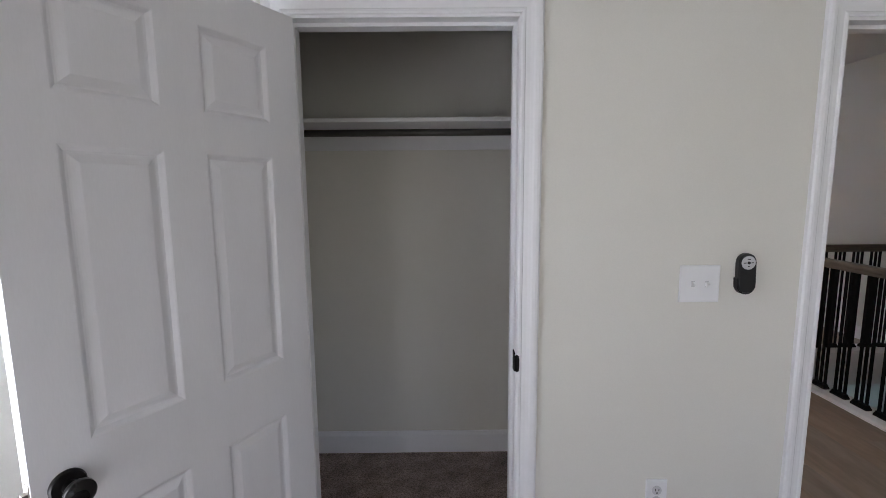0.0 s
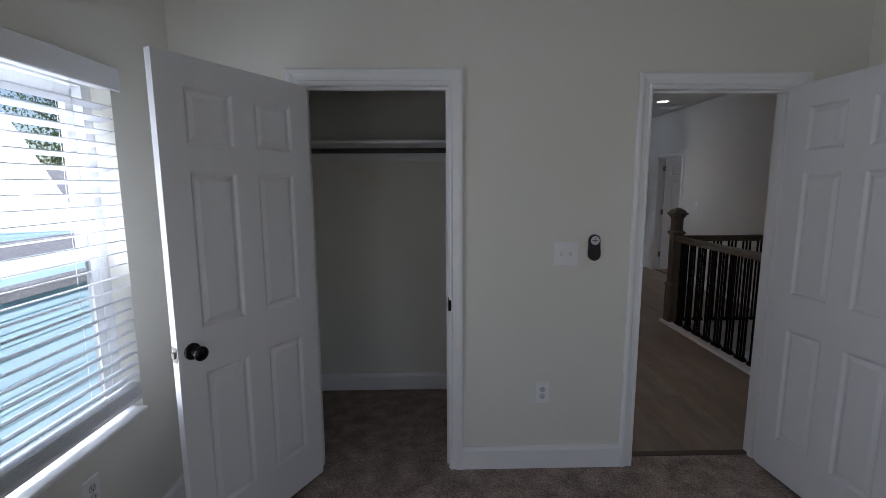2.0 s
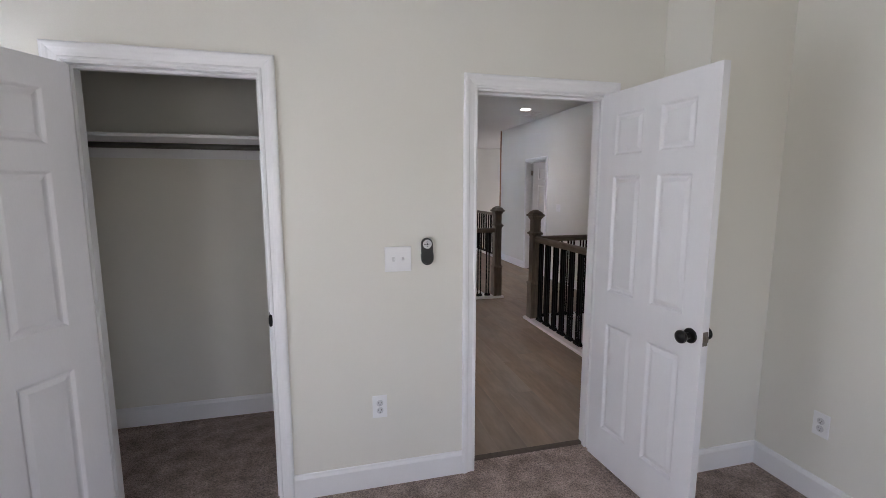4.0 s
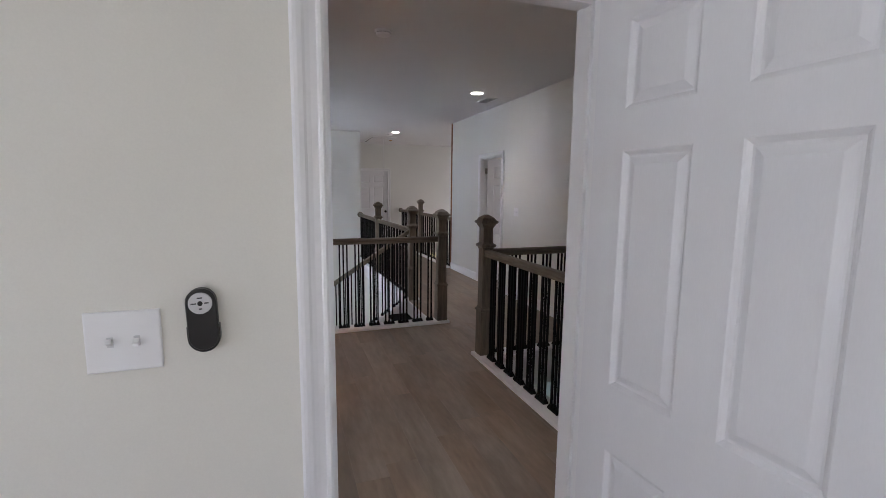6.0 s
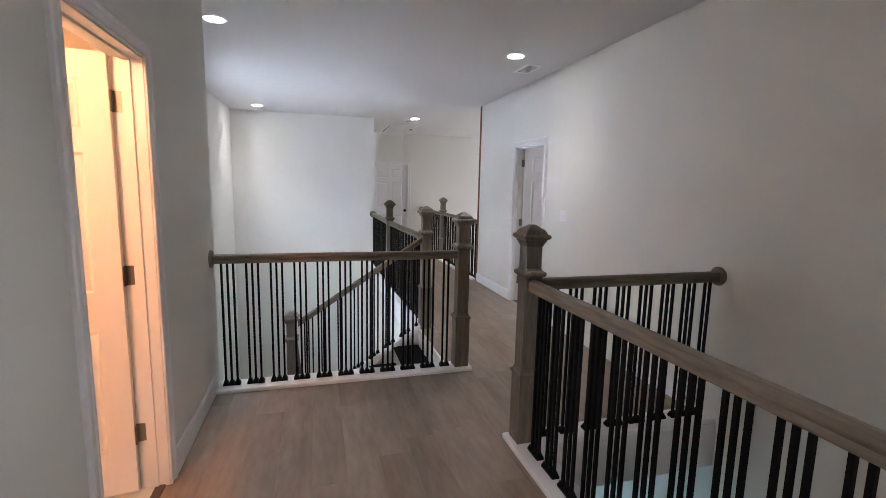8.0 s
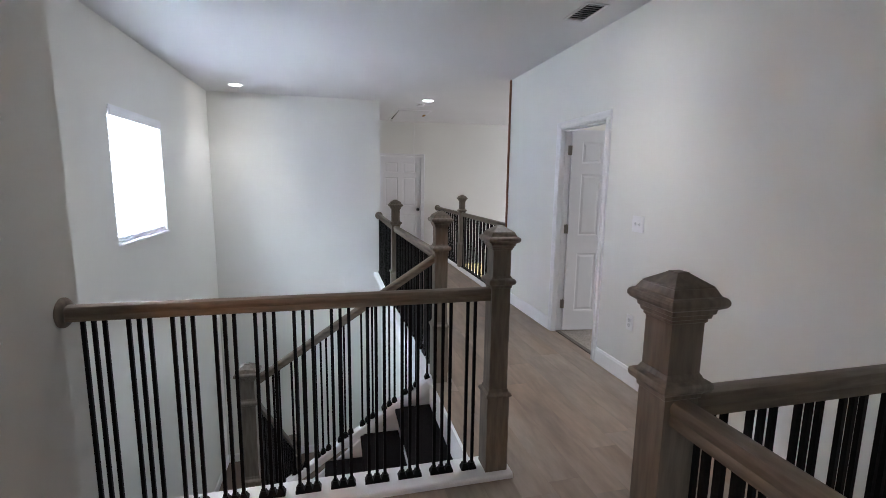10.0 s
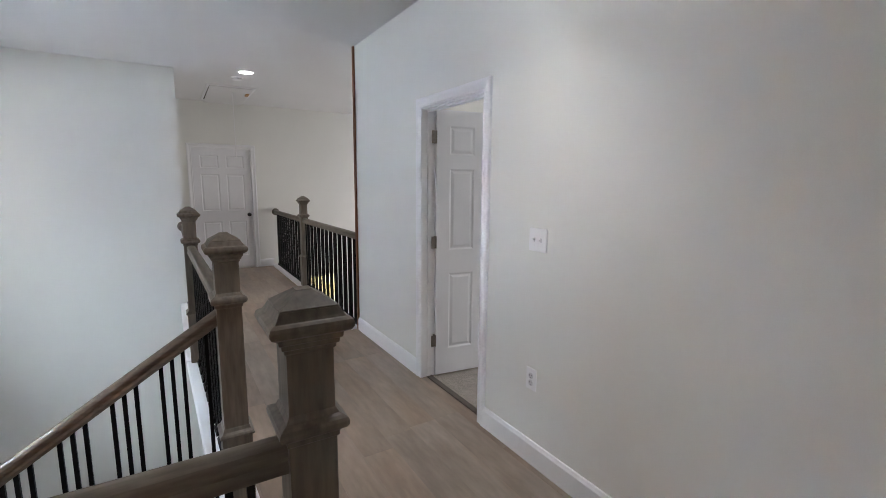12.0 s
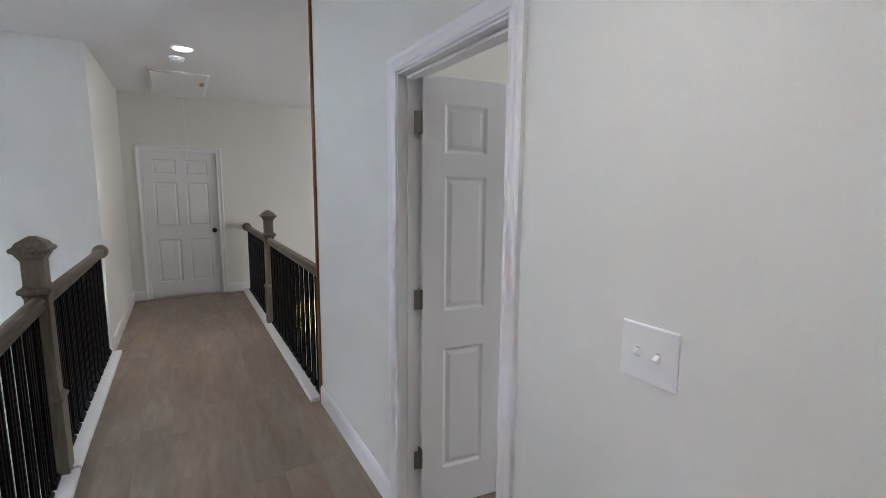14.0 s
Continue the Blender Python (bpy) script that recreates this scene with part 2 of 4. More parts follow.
def structure(name, bm, mats, label, category, smooth=False):
    return tagged(new(name, finish(bm, name, mats, smooth)), label, category, kind="structure")


def wall(name, axis, p0, p1, a0, a1, z0, z1, holes, mats, label):
    """A wall across axis from p0 to p1, along the other from a0 to a1, with holes (a, a, z, z). mats: the sides towards p0 and p1."""
    bm = bmesh.new()
    cuts_a = sorted({a0, a1, *[h[0] for h in holes], *[h[1] for h in holes]})
    cuts_z = sorted({z0, z1, *[h[2] for h in holes], *[h[3] for h in holes]})
    cuts_a = [c for c in cuts_a if a0 <= c <= a1]
    cuts_z = [c for c in cuts_z if z0 <= c <= z1]
    solid = {}
    for i in range(len(cuts_a) - 1):
        for k in range(len(cuts_z) - 1):
            ca, cz = (cuts_a[i] + cuts_a[i + 1]) / 2, (cuts_z[k] + cuts_z[k + 1]) / 2
            solid[i, k] = not any(h[0] < ca < h[1] and h[2] < cz < h[3] for h in holes)

    def pt(p, a, z):
        return (p, a, z) if axis == 'x' else (a, p, z)

    def face(pts, mi):
        f = bm.faces.new([bm.verts.new(q) for q in pts])
        f.material_index = mi

    for (i, k), ok in solid.items():
        if not ok:
            continue
        A, B, C, D = cuts_a[i], cuts_a[i + 1], cuts_z[k], cuts_z[k + 1]
        face([pt(p0, A, C), pt(p0, B, C), pt(p0, B, D), pt(p0, A, D)], 0)
        face([pt(p1, A, C), pt(p1, A, D), pt(p1, B, D), pt(p1, B, C)], 1)
        if not solid.get((i - 1, k)):
            face([pt(p0, A, C), pt(p0, A, D), pt(p1, A, D), pt(p1, A, C)], 1)
        if not solid.get((i + 1, k)):
            face([pt(p0, B, C), pt(p1, B, C), pt(p1, B, D), pt(p0, B, D)], 1)
        if not solid.get((i, k - 1)):
            face([pt(p0, A, C), pt(p1, A, C), pt(p1, B, C), pt(p0, B, C)], 1)
        if not solid.get((i, k + 1)):
            face([pt(p0, A, D), pt(p0, B, D), pt(p1, B, D), pt(p1, A, D)], 1)
    bmesh.ops.remove_doubles(bm, verts=bm.verts[:], dist=1e-5)
    return structure(name, bm, mats, label, "wall")


# profile of the door casing: outwards from the opening, and proud of the wall
CASING = [(0.005, 0.0), (0.005, 0.010), (0.010, 0.013), (0.016, 0.012), (0.020, 0.009), (0.034, 0.011), (0.044, 0.014), (0.050, 0.018),
          (0.060, 0.020), (0.068, 0.019), (0.074, 0.014), (0.074, 0.0)]


def casing(axis, plane, out, a0, a1, z1, label):
    """The moulded frame round a door opening on one face of a wall."""
    bm = bmesh.new()

    def pt(a, d, z):
        return (plane + out * d, a, z) if axis == 'x' else (a, plane + out * d, z)

    rows = []
    for u, d in CASING:
        rows.append([bm.verts.new(q) for q in (pt(a0 - u, d, 0.002), pt(a0 - u, d, z1 + u), pt(a1 + u, d, z1 + u), pt(a1 + u, d, 0.002))])
    for r, s in zip(rows, rows[1:]):
        for i in range(3):
            bm.faces.new((r[i], r[i + 1], s[i + 1], s[i]))
    bm.faces.new([r[0] for r in rows])
    bm.faces.new([r[3] for r in rows])
    return structure("door_casing", bm, TRIM, label, "door casing")


def jamb(axis, p0, p1, a0, a1, z1, stop_at, thick=0.0175):
    """Lining of a door opening, with the stop that the door closes against."""
    bm = bmesh.new()

    def bx(A, B, P, Q, C, D):
        if axis == 'x':
            box(bm, P, Q, A, B, C, D)
        else:
            box(bm, A, B, P, Q, C, D)

    e = 0.002
    bx(a0 - thick, a0, p0 - e, p1 + e, 0.003, z1 + thick)
    bx(a1, a1 + thick, p0 - e, p1 + e, 0.003, z1 + thick)
    bx(a0, a1, p0 - e, p1 + e, z1, z1 + thick)
    s0, s1 = stop_at
    bx(a0, a0 + 0.011, s0, s1, 0.003, z1 - 0.011)
    bx(a1 - 0.011, a1, s0, s1, 0.003, z1 - 0.011)
    bx(a0, a1, s0, s1, z1 - 0.011, z1)
    return structure("door_jamb", bm, TRIM, "white painted door jamb with door stop", "door jamb")


def baseboard(x0, y0, x1, y1, nx, ny, z=0.0, h=0.132):
    """A skirting board along the wall from one point to the other, standing out towards (nx, ny)."""
    bm = bmesh.new()
    prof = [(0, 0), (0.015, 0), (0.015, h - 0.022), (0.011, h - 0.012), (0.008, h - 0.002), (0.004, h), (0, h)]
    ends = []
    for x, y in ((x0, y0), (x1, y1)):
        ends.append([bm.verts.new((x + nx * d, y + ny * d, z + q)) for d, q in prof])
    n = len(prof)
    for i in range(n):
        bm.faces.new((ends[0][i], ends[0][(i + 1) % n], ends[1][(i + 1) % n], ends[1][i]))
    bm.faces.new(ends[0][::-1])
    bm.faces.new(ends[1])
    return structure("baseboard", bm, TRIM, "white painted baseboard along the wall", "baseboard")


# ---------------- doors ----------------
PANEL_ROWS = [(0.215, 0.815), (0.995, 1.605), (1.705, 1.915)]


def door_panel(w, h, t):
    """A raised panel, the same on both faces, centred on its own middle."""
    bm = bmesh.new()
    steps = [(0.0, 0.0), (0.004, -0.002), (0.012, -0.0095), (0.017, -0.0100), (0.021, -0.0090), (0.036, -0.0030), (0.038, -0.0028)]

    def loop(inset, y):
        a, b = w / 2 - inset, h / 2 - inset
        return [(-a, y, -b), (a, y, -b), (a, y, b), (-a, y, b)]

    rings(bm, [loop(i, t / 2 + d) for i, d in reversed(steps)] + [loop(i, -t / 2 - d) for i, d in steps])
    return bm


def knob(parent, x, z, y, out):
    """A round knob with its rose, standing off the face at y."""
    bm = bmesh.new()
    m = Matrix.Translation((x, y, z)) @ pose(0, 0, 0, -90 * out, 0, 0)
    lathe(bm, [(0.033, 0.0), (0.033, 0.004), (0.030, 0.008), (0.014, 0.010), (0.012, 0.030), (0.016, 0.036), (0.025, 0.042),
               (0.0285, 0.050), (0.0275, 0.058), (0.021, 0.064), (0.010, 0.067), (0.001, 0.068)], 28, m)
    return part("door_knob", bm, BRONZE, parent, "dark bronze round door knob", True)


def six_panel_door(name, m, w, label, knobs=True, hinges=(), t=0.035, h=2.025, hinge_face=0.0, leaf=False):
    """Hinge edge at x 0, free edge at x w, faces at y 0 and y t."""
    ob = thing(name, m, label, "door")
    st = 0.105
    pw = (w - 3 * st) / 2
    cols = [(st, st + pw), (2 * st + pw, w - st)]
    bm = bmesh.new()
    xs = [0, st, st + pw, 2 * st + pw, w - st, w]
    zs = [0.012, *[v for r in PANEL_ROWS for v in r], h]
    for i in range(5):
        for k in range(len(zs) - 1):
            if i in (1, 3) and k % 2 == 1:
                continue
            box(bm, xs[i], xs[i + 1], 0, t, zs[k], zs[k + 1])
    bmesh.ops.remove_doubles(bm, verts=bm.verts[:], dist=1e-5)
    double = {}
    for f in bm.faces:
        c = f.calc_center_median()
        double.setdefault((round(c.x, 4), round(c.y, 4), round(c.z, 4)), []).append(f)
    bmesh.ops.delete(bm, geom=[f for fs in double.values() if len(fs) > 1 for f in fs], context='FACES_ONLY')
    part("slab", bm, DOOR, ob)
    for r0, r1 in PANEL_ROWS:
        me = finish(door_panel(pw, r1 - r0, t), "panel", DOOR)
        for c0, c1 in cols:
            reuse("panel", me, ob, Matrix.Translation(((c0 + c1) / 2, t / 2, (r0 + r1) / 2)))
    if knobs:
        knob(ob, w - 0.057, 0.920, t, 1)
        knob(ob, w - 0.057, 0.920, 0, -1)
        bm = bmesh.new()
        box(bm, w - 0.001, w + 0.0015, t / 2 - 0.0125, t / 2 + 0.0125, 0.89, 0.95)
        box(bm, w, w + 0.010, t / 2 - 0.007, t / 2 + 0.007, 0.908, 0.932)
        part("latch", bm, NICKEL, ob, "nickel latch plate with bolt")
    for z in hinges:
        bm = bmesh.new()
        lathe(bm, [(0.001, -0.047), (0.007, -0.045), (0.007, 0.045), (0.001, 0.047)], 10, Matrix.Translation((-0.004, hinge_face, z)))
        soft_box(bm, -0.0035, -0.0005, 0, 0.03, z - 0.045, z + 0.045, 0.001)
        if leaf:
            soft_box(bm, -0.0075, -0.0045, -0.002, 0.036, z - 0.045, z + 0.045, 0.001)
            join_leaf = bmesh.new()
            soft_box(join_leaf, -0.040, -0.006, -0.003, 0.000, z - 0.045, z + 0.045, 0.001)
            join(bm, join_leaf)
        part("hinge", bm, NICKEL, ob, "nickel door hinge")
    return ob


# ---------------- stair parts ----------------
def newel_post(x, y, z0, top, label, group="stair newel posts"):
    """A box newel with a wide base block, two collars and a stepped pyramid cap."""
    ob = thing("newel_post", Matrix.Translation((x, y, z0)), label, "newel post", group)
    H = top - z0
    bm = bmesh.new()
    rings(bm, [square(h, z) for h, z in ((0.058, 0.0), (0.058, H - 0.875), (0.056, H - 0.870))])
    part("base_block", bm, STAIN, ob)
    bm = bmesh.new()
    rings(bm, [square(h, z) for h, z in ((0.057, H - 0.872), (0.066, H - 0.868), (0.068, H - 0.860), (0.064, H - 0.852), (0.054, H - 0.844),
                                         (0.050, H - 0.832), (0.047, H - 0.828))])
    part("lower_collar", bm, STAIN, ob)
    c = H - 0.272
    bm = bmesh.new()
    rings(bm, [square(0.0475, H - 0.835), square(0.0475, c - 0.02)])
    part("lower_shaft", bm, STAIN, ob)
    bm = bmesh.new()
    rings(bm, [square(0.0455, c + 0.015), square(0.0455, H - 0.09)])
    part("upper_shaft", bm, STAIN, ob)
    bm = bmesh.new()
    rings(bm, [square(h, z) for h, z in ((0.0470, c - 0.036), (0.0515, c - 0.032), (0.0525, c - 0.022), (0.057, c - 0.017), (0.064, c - 0.013),
                                         (0.068, c - 0.006), (0.0685, c + 0.002), (0.066, c + 0.009), (0.059, c + 0.014), (0.052, c + 0.017),
                                         (0.048, c + 0.025), (0.046, c + 0.028))])
    part("upper_collar", bm, STAIN, ob)
    bm = bmesh.new()
    c = H - 0.072
    rings(bm, [square(h, z) for h, z in ((0.046, c - 0.046), (0.050, c - 0.042), (0.050, c - 0.036), (0.055, c - 0.033), (0.0565, c - 0.024),
                                         (0.061, c - 0.021), (0.0625, c - 0.011), (0.068, c - 0.008), (0.075, c - 0.004), (0.0795, c + 0.003),
                                         (0.0800, c + 0.010), (0.0775, c + 0.017), (0.072, c + 0.021), (0.067, c + 0.0225), (0.064, c + 0.027),
                                         (0.0575, c + 0.040), (0.0560, c + 0.0405), (0.0555, c + 0.044), (0.0530, c + 0.0455), (0.0165, c + 0.070),
                                         (0.0155, c + 0.072))])
    part("cap", bm, STAIN, ob)
    return ob


RAIL_PROFILE = [(-0.030, -0.030), (0.030, -0.030), (0.032, -0.016), (0.027, -0.004), (0.031, 0.006), (0.031, 0.018), (0.024, 0.028),
                (0.010, 0.033), (-0.010, 0.033), (-0.024, 0.028), (-0.031, 0.018), (-0.031, 0.006), (-0.027, -0.004), (-0.032, -0.016)]
BAR = 0.0072
RAIL_Z = 0.965


def bar_mesh(length):
    bm = bmesh.new()
    box(bm, -BAR, BAR, -BAR, BAR, 0, length)
    return finish(bm, "baluster", IRON)


def shoe_mesh():
    bm = bmesh.new()
    rings(bm, [square(h, z) for h, z in ((0.0205, 0.0), (0.0205, 0.012), (0.017, 0.019), (0.013, 0.028), (0.0125, 0.034))])
    return finish(bm, "baluster_shoe", IRON)


SHOE = shoe_mesh()


def railing(m, length, label, rise=0.0, pitch=0.1643, gap=0.039, offset=0.060, rosette0=False, rosette1=False, curb=True, z_rail=RAIL_Z,
            curb_w=0.185, curb_shift=0.0, ends=(0.0, 0.0), foot=0.028):
    """A rail along local x, with triple iron bars on a white shoe board. rise: climb over the whole length."""
    ob = thing("stair_railing", m, label, "railing", "stair railings")
    slope = rise / length
    bm = bmesh.new()
    rings(bm, [[(x, y, z_rail + z + slope * x) for y, z in RAIL_PROFILE] for x in (0.0, length)])
    part("handrail", bm, STAIN_X, ob, smooth=True)
    if curb:
        bm = bmesh.new()
        a, b = -ends[0], length + ends[1]
        w = curb_w / 2
        rings(bm, [[(x, y + curb_shift, z + slope * x) for y, z in ((-w, -0.012), (w, -0.012), (w, foot - 0.010), (w - 0.004, foot - 0.003), (w - 0.010, foot), (-w + 0.010, foot), (-w + 0.004, foot - 0.003), (-w, foot - 0.010))]
                   for x in (a, b)])
        part("shoe_board", bm, TRIM, ob, "white painted shoe board")
    bar = bar_mesh(z_rail - 0.028 - foot)
    x = offset
    while x < length - 0.02:
        for k in range(3):
            q = x + k * gap
            if q < length - 0.04:
                reuse("baluster", bar, ob, Matrix.Translation((q, 0, slope * q + foot - 0.002)))
                reuse("baluster_shoe", SHOE, ob, Matrix.Translation((q, 0, slope * q + foot)))
        x += pitch
    for on, at, sgn in ((rosette0, 0.0, 1), (rosette1, length, -1)):
        if on:
            bm = bmesh.new()
            lathe(bm, [(0.062, 0.0), (0.062, 0.008), (0.056, 0.016), (0.045, 0.020), (0.001, 0.020)], 28,
                  Matrix.Translation((at, 0, z_rail + 0.002)) @ pose(0, 0, 0, 0, 90 * sgn, 0))
            part("rosette", bm, STAIN, ob, "round grey-brown wooden wall rosette", True)
    return ob


# ---------------- the shell ----------------
CLO = (-0.212, 0.503)        # closet opening
HD = (1.520, 2.240)         # bedroom door opening
RD = (6.618, 7.355)         # opening in the east wall
LD = (3.59, 4.26)          # opening in the west hall wall
DOOR_H = 2.03
JAMB = 0.018


CLO_H = 2.048        # the closet's head is a little higher


def hole(d, h=DOOR_H):
    return (d[0] - JAMB, d[1] + JAMB, -0.05, h + JAMB - 0.004)



wall("wall_bedroom_north", 'y', WALL_S, WALL_N, BED_X0 - 0.15, 4.60, 0, CEIL, [hole(CLO, CLO_H), hole(HD)],
     [CREAM, WHITE], "cream painted wall with closet and hall doorways")
WIN = (0.24, 1.195, 0.60, 1.985)
# the second hole is made up, out of view, for a fill lamp
wall("wall_bedroom_west", 'x', BED_X0 - 0.15, BED_X0, BED_Y0, WALL_S, 0, CEIL, [WIN, (-2.2, -1.2, WIN[2], WIN[3])], [WHITE, CREAM], "cream painted wall with a window and an added unseen opening")
wall("wall_bedroom_east", 'x', BED_X1, BED_X1 + 0.12, BED_Y0, JOG_Y - 0.001, 0, CEIL, [], [CREAM, WHITE], "cream painted bedroom side wall")
# hole added out of view to hold the south fill lamp
wall("wall_bedroom_south", 'y', BED_Y0 - 0.12, BED_Y0, BED_X0 - 0.15, BED_X1 + 0.12, 0, CEIL, [(0.85, 2.35, 0.8, 2.1)], [WHITE, CREAM], "cream painted bedroom wall with an added unseen opening")
wall("wall_bedroom_chase", 'y', JOG_Y, WALL_S - 0.001, JOG_X, BED_X1 + 0.12, 0, CEIL, [], [CREAM, CREAM], "cream painted wall stepping forward behind the door")
wall("wall_closet_back", 'y', CLOSET_N, CLOSET_N + 0.10, BED_X0 - 0.15, HALL_W - 0.12, 0, CEIL, [], [CREAM, WHITE], "cream painted back wall of the closet")
wall("wall_closet_east", 'x', 0.86, 0.96, WALL_N, CLOSET_N, 0, CEIL, [], [CREAM, WHITE], "cream painted side wall of the closet")
wall("wall_closet_west", 'x', BED_X0 - 0.15, BED_X0, WALL_N, CLOSET_N, 0, CEIL, [], [WHITE, CREAM], "cream painted side wall of the closet")
wall("wall_hall_west", 'x', HALL_W - 0.12, HALL_W, WALL_N, 5.47, 0, CEIL, [hole(LD)], [WHITE, WHITE], "white painted hall wall with a doorway")
WIN2 = (7.55, 8.69, 0.938, 2.075)
wall("wall_stairwell_west", 'x', WELL_W - 0.15, WELL_W, 5.35, WELL_N + 0.12, LOW, CEIL, [WIN2], [WHITE, WHITE], "tall white stairwell wall with a window")
wall("wall_stairwell_south", 'y', 5.35, 5.47, WELL_W, HALL_W - 0.12, LOW, CEIL, [], [WHITE, WHITE], "white stairwell wall")
wall("wall_stairwell_under_landing", 'y', 5.35, 5.462, HALL_W - 0.12, BRIDGE_W, LOW, -0.28, [], [WHITE, WHITE], "white wall below the landing edge")
wall("wall_stairwell_north", 'y', WELL_N, WELL_N + 0.12, WELL_W, BRIDGE_W + 0.02, LOW, CEIL, [], [WHITE, WHITE], "tall white wall behind the stairs")
wall("wall_corridor_west", 'x', 2.90, BRIDGE_W + 0.02, WELL_N + 0.12, FAR_Y, LOW, CEIL, [], [WHITE, WHITE], "white corridor wall")
FD = (3.235, 4.115)
LOWWIN = (5.03, 5.62, -0.86, -0.25)
wall("wall_far", 'y', FAR_Y, FAR_Y + 0.12, 2.90, 8.0, LOW, CEIL, [hole(FD), LOWWIN], [WHITE, WHITE], "white far wall with a closed door")
# unseen block, added to stop light leaking under the far door
wall("wall_behind_far_door", 'y', FAR_Y + 0.121, FAR_Y + 0.2, 3.1, 4.2, -0.2, CEIL, [], [WHITE, WHITE], "plain unseen block behind the closed door against outside light")
wall("wall_hall_east", 'x', HALL_E, HALL_E + 0.115, WALL_N, 8.69, LOW, CEIL, [hole(RD)], [WHITE, WHITE], "white hall wall with an open doorway")
wall("wall_foyer_south", 'y', 8.57, 8.69, HALL_E + 0.115, 8.0, LOW, CEIL, [], [CREAM, WHITE], "white foyer wall")
# both holes are made up, out of view, for the east fill lamps
wall("wall_foyer_east", 'x', 7.9, 8.0, 4.2, FAR_Y, LOW, CEIL, [(10.0, 11.6, -0.9, 1.3), (5.8, 7.0, 0.85, 2.15)], [WHITE, WHITE], "white foyer wall")
wall("wall_bedroom_two_south", 'y', 4.2, 4.3, HALL_E + 0.115, 8.0, 0, CEIL, [], [WHITE, CREAM], "cream wall of the second bedroom")
wall("wall_bathroom_west", 'x', -0.1, 0.0, CLOSET_N + 0.10, 5.35, 0, CEIL, [], [WHITE, CREAM], "painted bathroom wall")
wall("wall_bathroom_north", 'y', 5.25, 5.35, 0.0, HALL_W - 0.12, 0, CEIL, [], [CREAM, WHITE], "painted bathroom wall")
wall("wall_well_south", 'y', WALL_N, WALL_N + 0.10, BRIDGE_W, HALL_E, LOW, -0.01, [], [WHITE, WHITE], "white wall inside the open stairwell")
wall("wall_well_west", 'x', 3.06, 3.16, WALL_N + 0.10, 4.14, LOW, -0.28, [], [WHITE, WHITE], "white wall inside the open stairwell")
wall("wall_under_bridge", 'x', BRIDGE_W + 0.02, BRIDGE_W + 0.10, 5.46, WELL_N, LOW, -0.28, [], [WHITE, WHITE], "white wall under the bridge")


def slab(name, rects, z0, z1, mats, label, category):
    bm = bmesh.new()
    for x0, x1, y0, y1 in rects:
        box(bm, x0, x1, y0, y1, z0, z1)
    return structure(name, bm, mats, label, category)


slab("floor_bedroom", [(BED_X0 - 0.15, 3.62, BED_Y0 - 0.12, WALL_N - 0.03), (BED_X0 - 0.15, 0.96, WALL_N - 0.03, CLOSET_N + 0.10)], -0.20, 0.004, CARPET,
     "grey-brown cut-pile bedroom carpet", "carpet")
slab("floor_bedroom_two", [(HALL_E + 0.06, 7.9, 4.3, 8.57)], -0.20, 0.003, CARPET_B, "beige cut-pile carpet", "carpet")
slab("floor_bathroom", [(0.0, HALL_W - 0.04, CLOSET_N + 0.10, 5.35)], -0.20, -0.002, WHITE, "pale bathroom floor", "floor")
HALL_RECTS = [(HALL_W - 0.04, BRIDGE_W, WALL_N - 0.03, 5.46), (BRIDGE_W, 3.16, WALL_N - 0.03, FAR_Y), (3.16, HALL_E + 0.06, 4.10, FAR_Y)]
hall_floor = slab("floor_hall", HALL_RECTS, -0.28, -0.006, PLANK_BED, "grey-brown wood plank hall floor", "floor")
slab("floor_below", [(WELL_W - 0.15, 8.0, WALL_N, FAR_Y)], LOW - 0.2, LOW, PLANK_BED, "dark wooden floor of the storey below", "floor")
slab("ceiling", [(BED_X0 - 0.15, 8.0, BED_Y0 - 0.12, FAR_Y + 0.12)], CEIL, CEIL + 0.25, CEILING, "flat white painted ceiling", "ceiling")
slab("fascia", [(BRIDGE_W - 0.012, BRIDGE_W - 0.001, POST_D - 0.05, WELL_N - 0.001)], -0.30, -0.001, TRIM, "white board along the bridge edge", "trim")
slab("fascia", [(HALL_W, BRIDGE_W - 0.013, 5.4605, 5.472)], -0.30, -0.001, TRIM, "white board along the landing edge", "trim")
slab("fascia", [(3.161, 3.173, WALL_N + 0.10, 4.09)], -0.30, -0.001, TRIM, "white board along the opening edge", "trim")
slab("fascia", [(3.173, HALL_E - 0.001, 4.088, 4.0995)], -0.30, -0.001, TRIM, "white board along the opening edge", "trim")
slab("threshold", [(HD[0], HD[1], WALL_N - 0.045, WALL_N - 0.005)], -0.004, 0.010, THRESH, "dark wooden threshold strip in the doorway", "threshold")
slab("threshold", [(HALL_E + 0.04, HALL_E + 0.08, RD[0], RD[1])], -0.004, 0.010, THRESH, "dark wooden threshold strip in the doorway", "threshold")
slab("threshold", [(HALL_W - 0.06, HALL_W - 0.02, LD[0], LD[1])], -0.004, 0.010, THRESH, "dark wooden threshold strip in the doorway", "threshold")
slab("wall_end_trim", [(HALL_E - 0.014, HALL_E + 0.129, 8.6905, 8.728)], 0.001, CEIL - 0.001, RAWWOOD, "raw brown wooden board on the wall end", "trim")

for (x0, x1), h in ((CLO, CLO_H), (HD, DOOR_H)):
    casing('y', WALL_S, -1, x0, x1, h, "white moulded door casing on a cream wall")
casing('y', WALL_N, 1, *HD, DOOR_H, "white moulded door casing on a white wall")
casing('x', HALL_E, -1, *RD, DOOR_H, "white moulded door casing on a white wall")
casing('x', HALL_E + 0.115, 1, *RD, DOOR_H, "white moulded door casing on a cream wall")
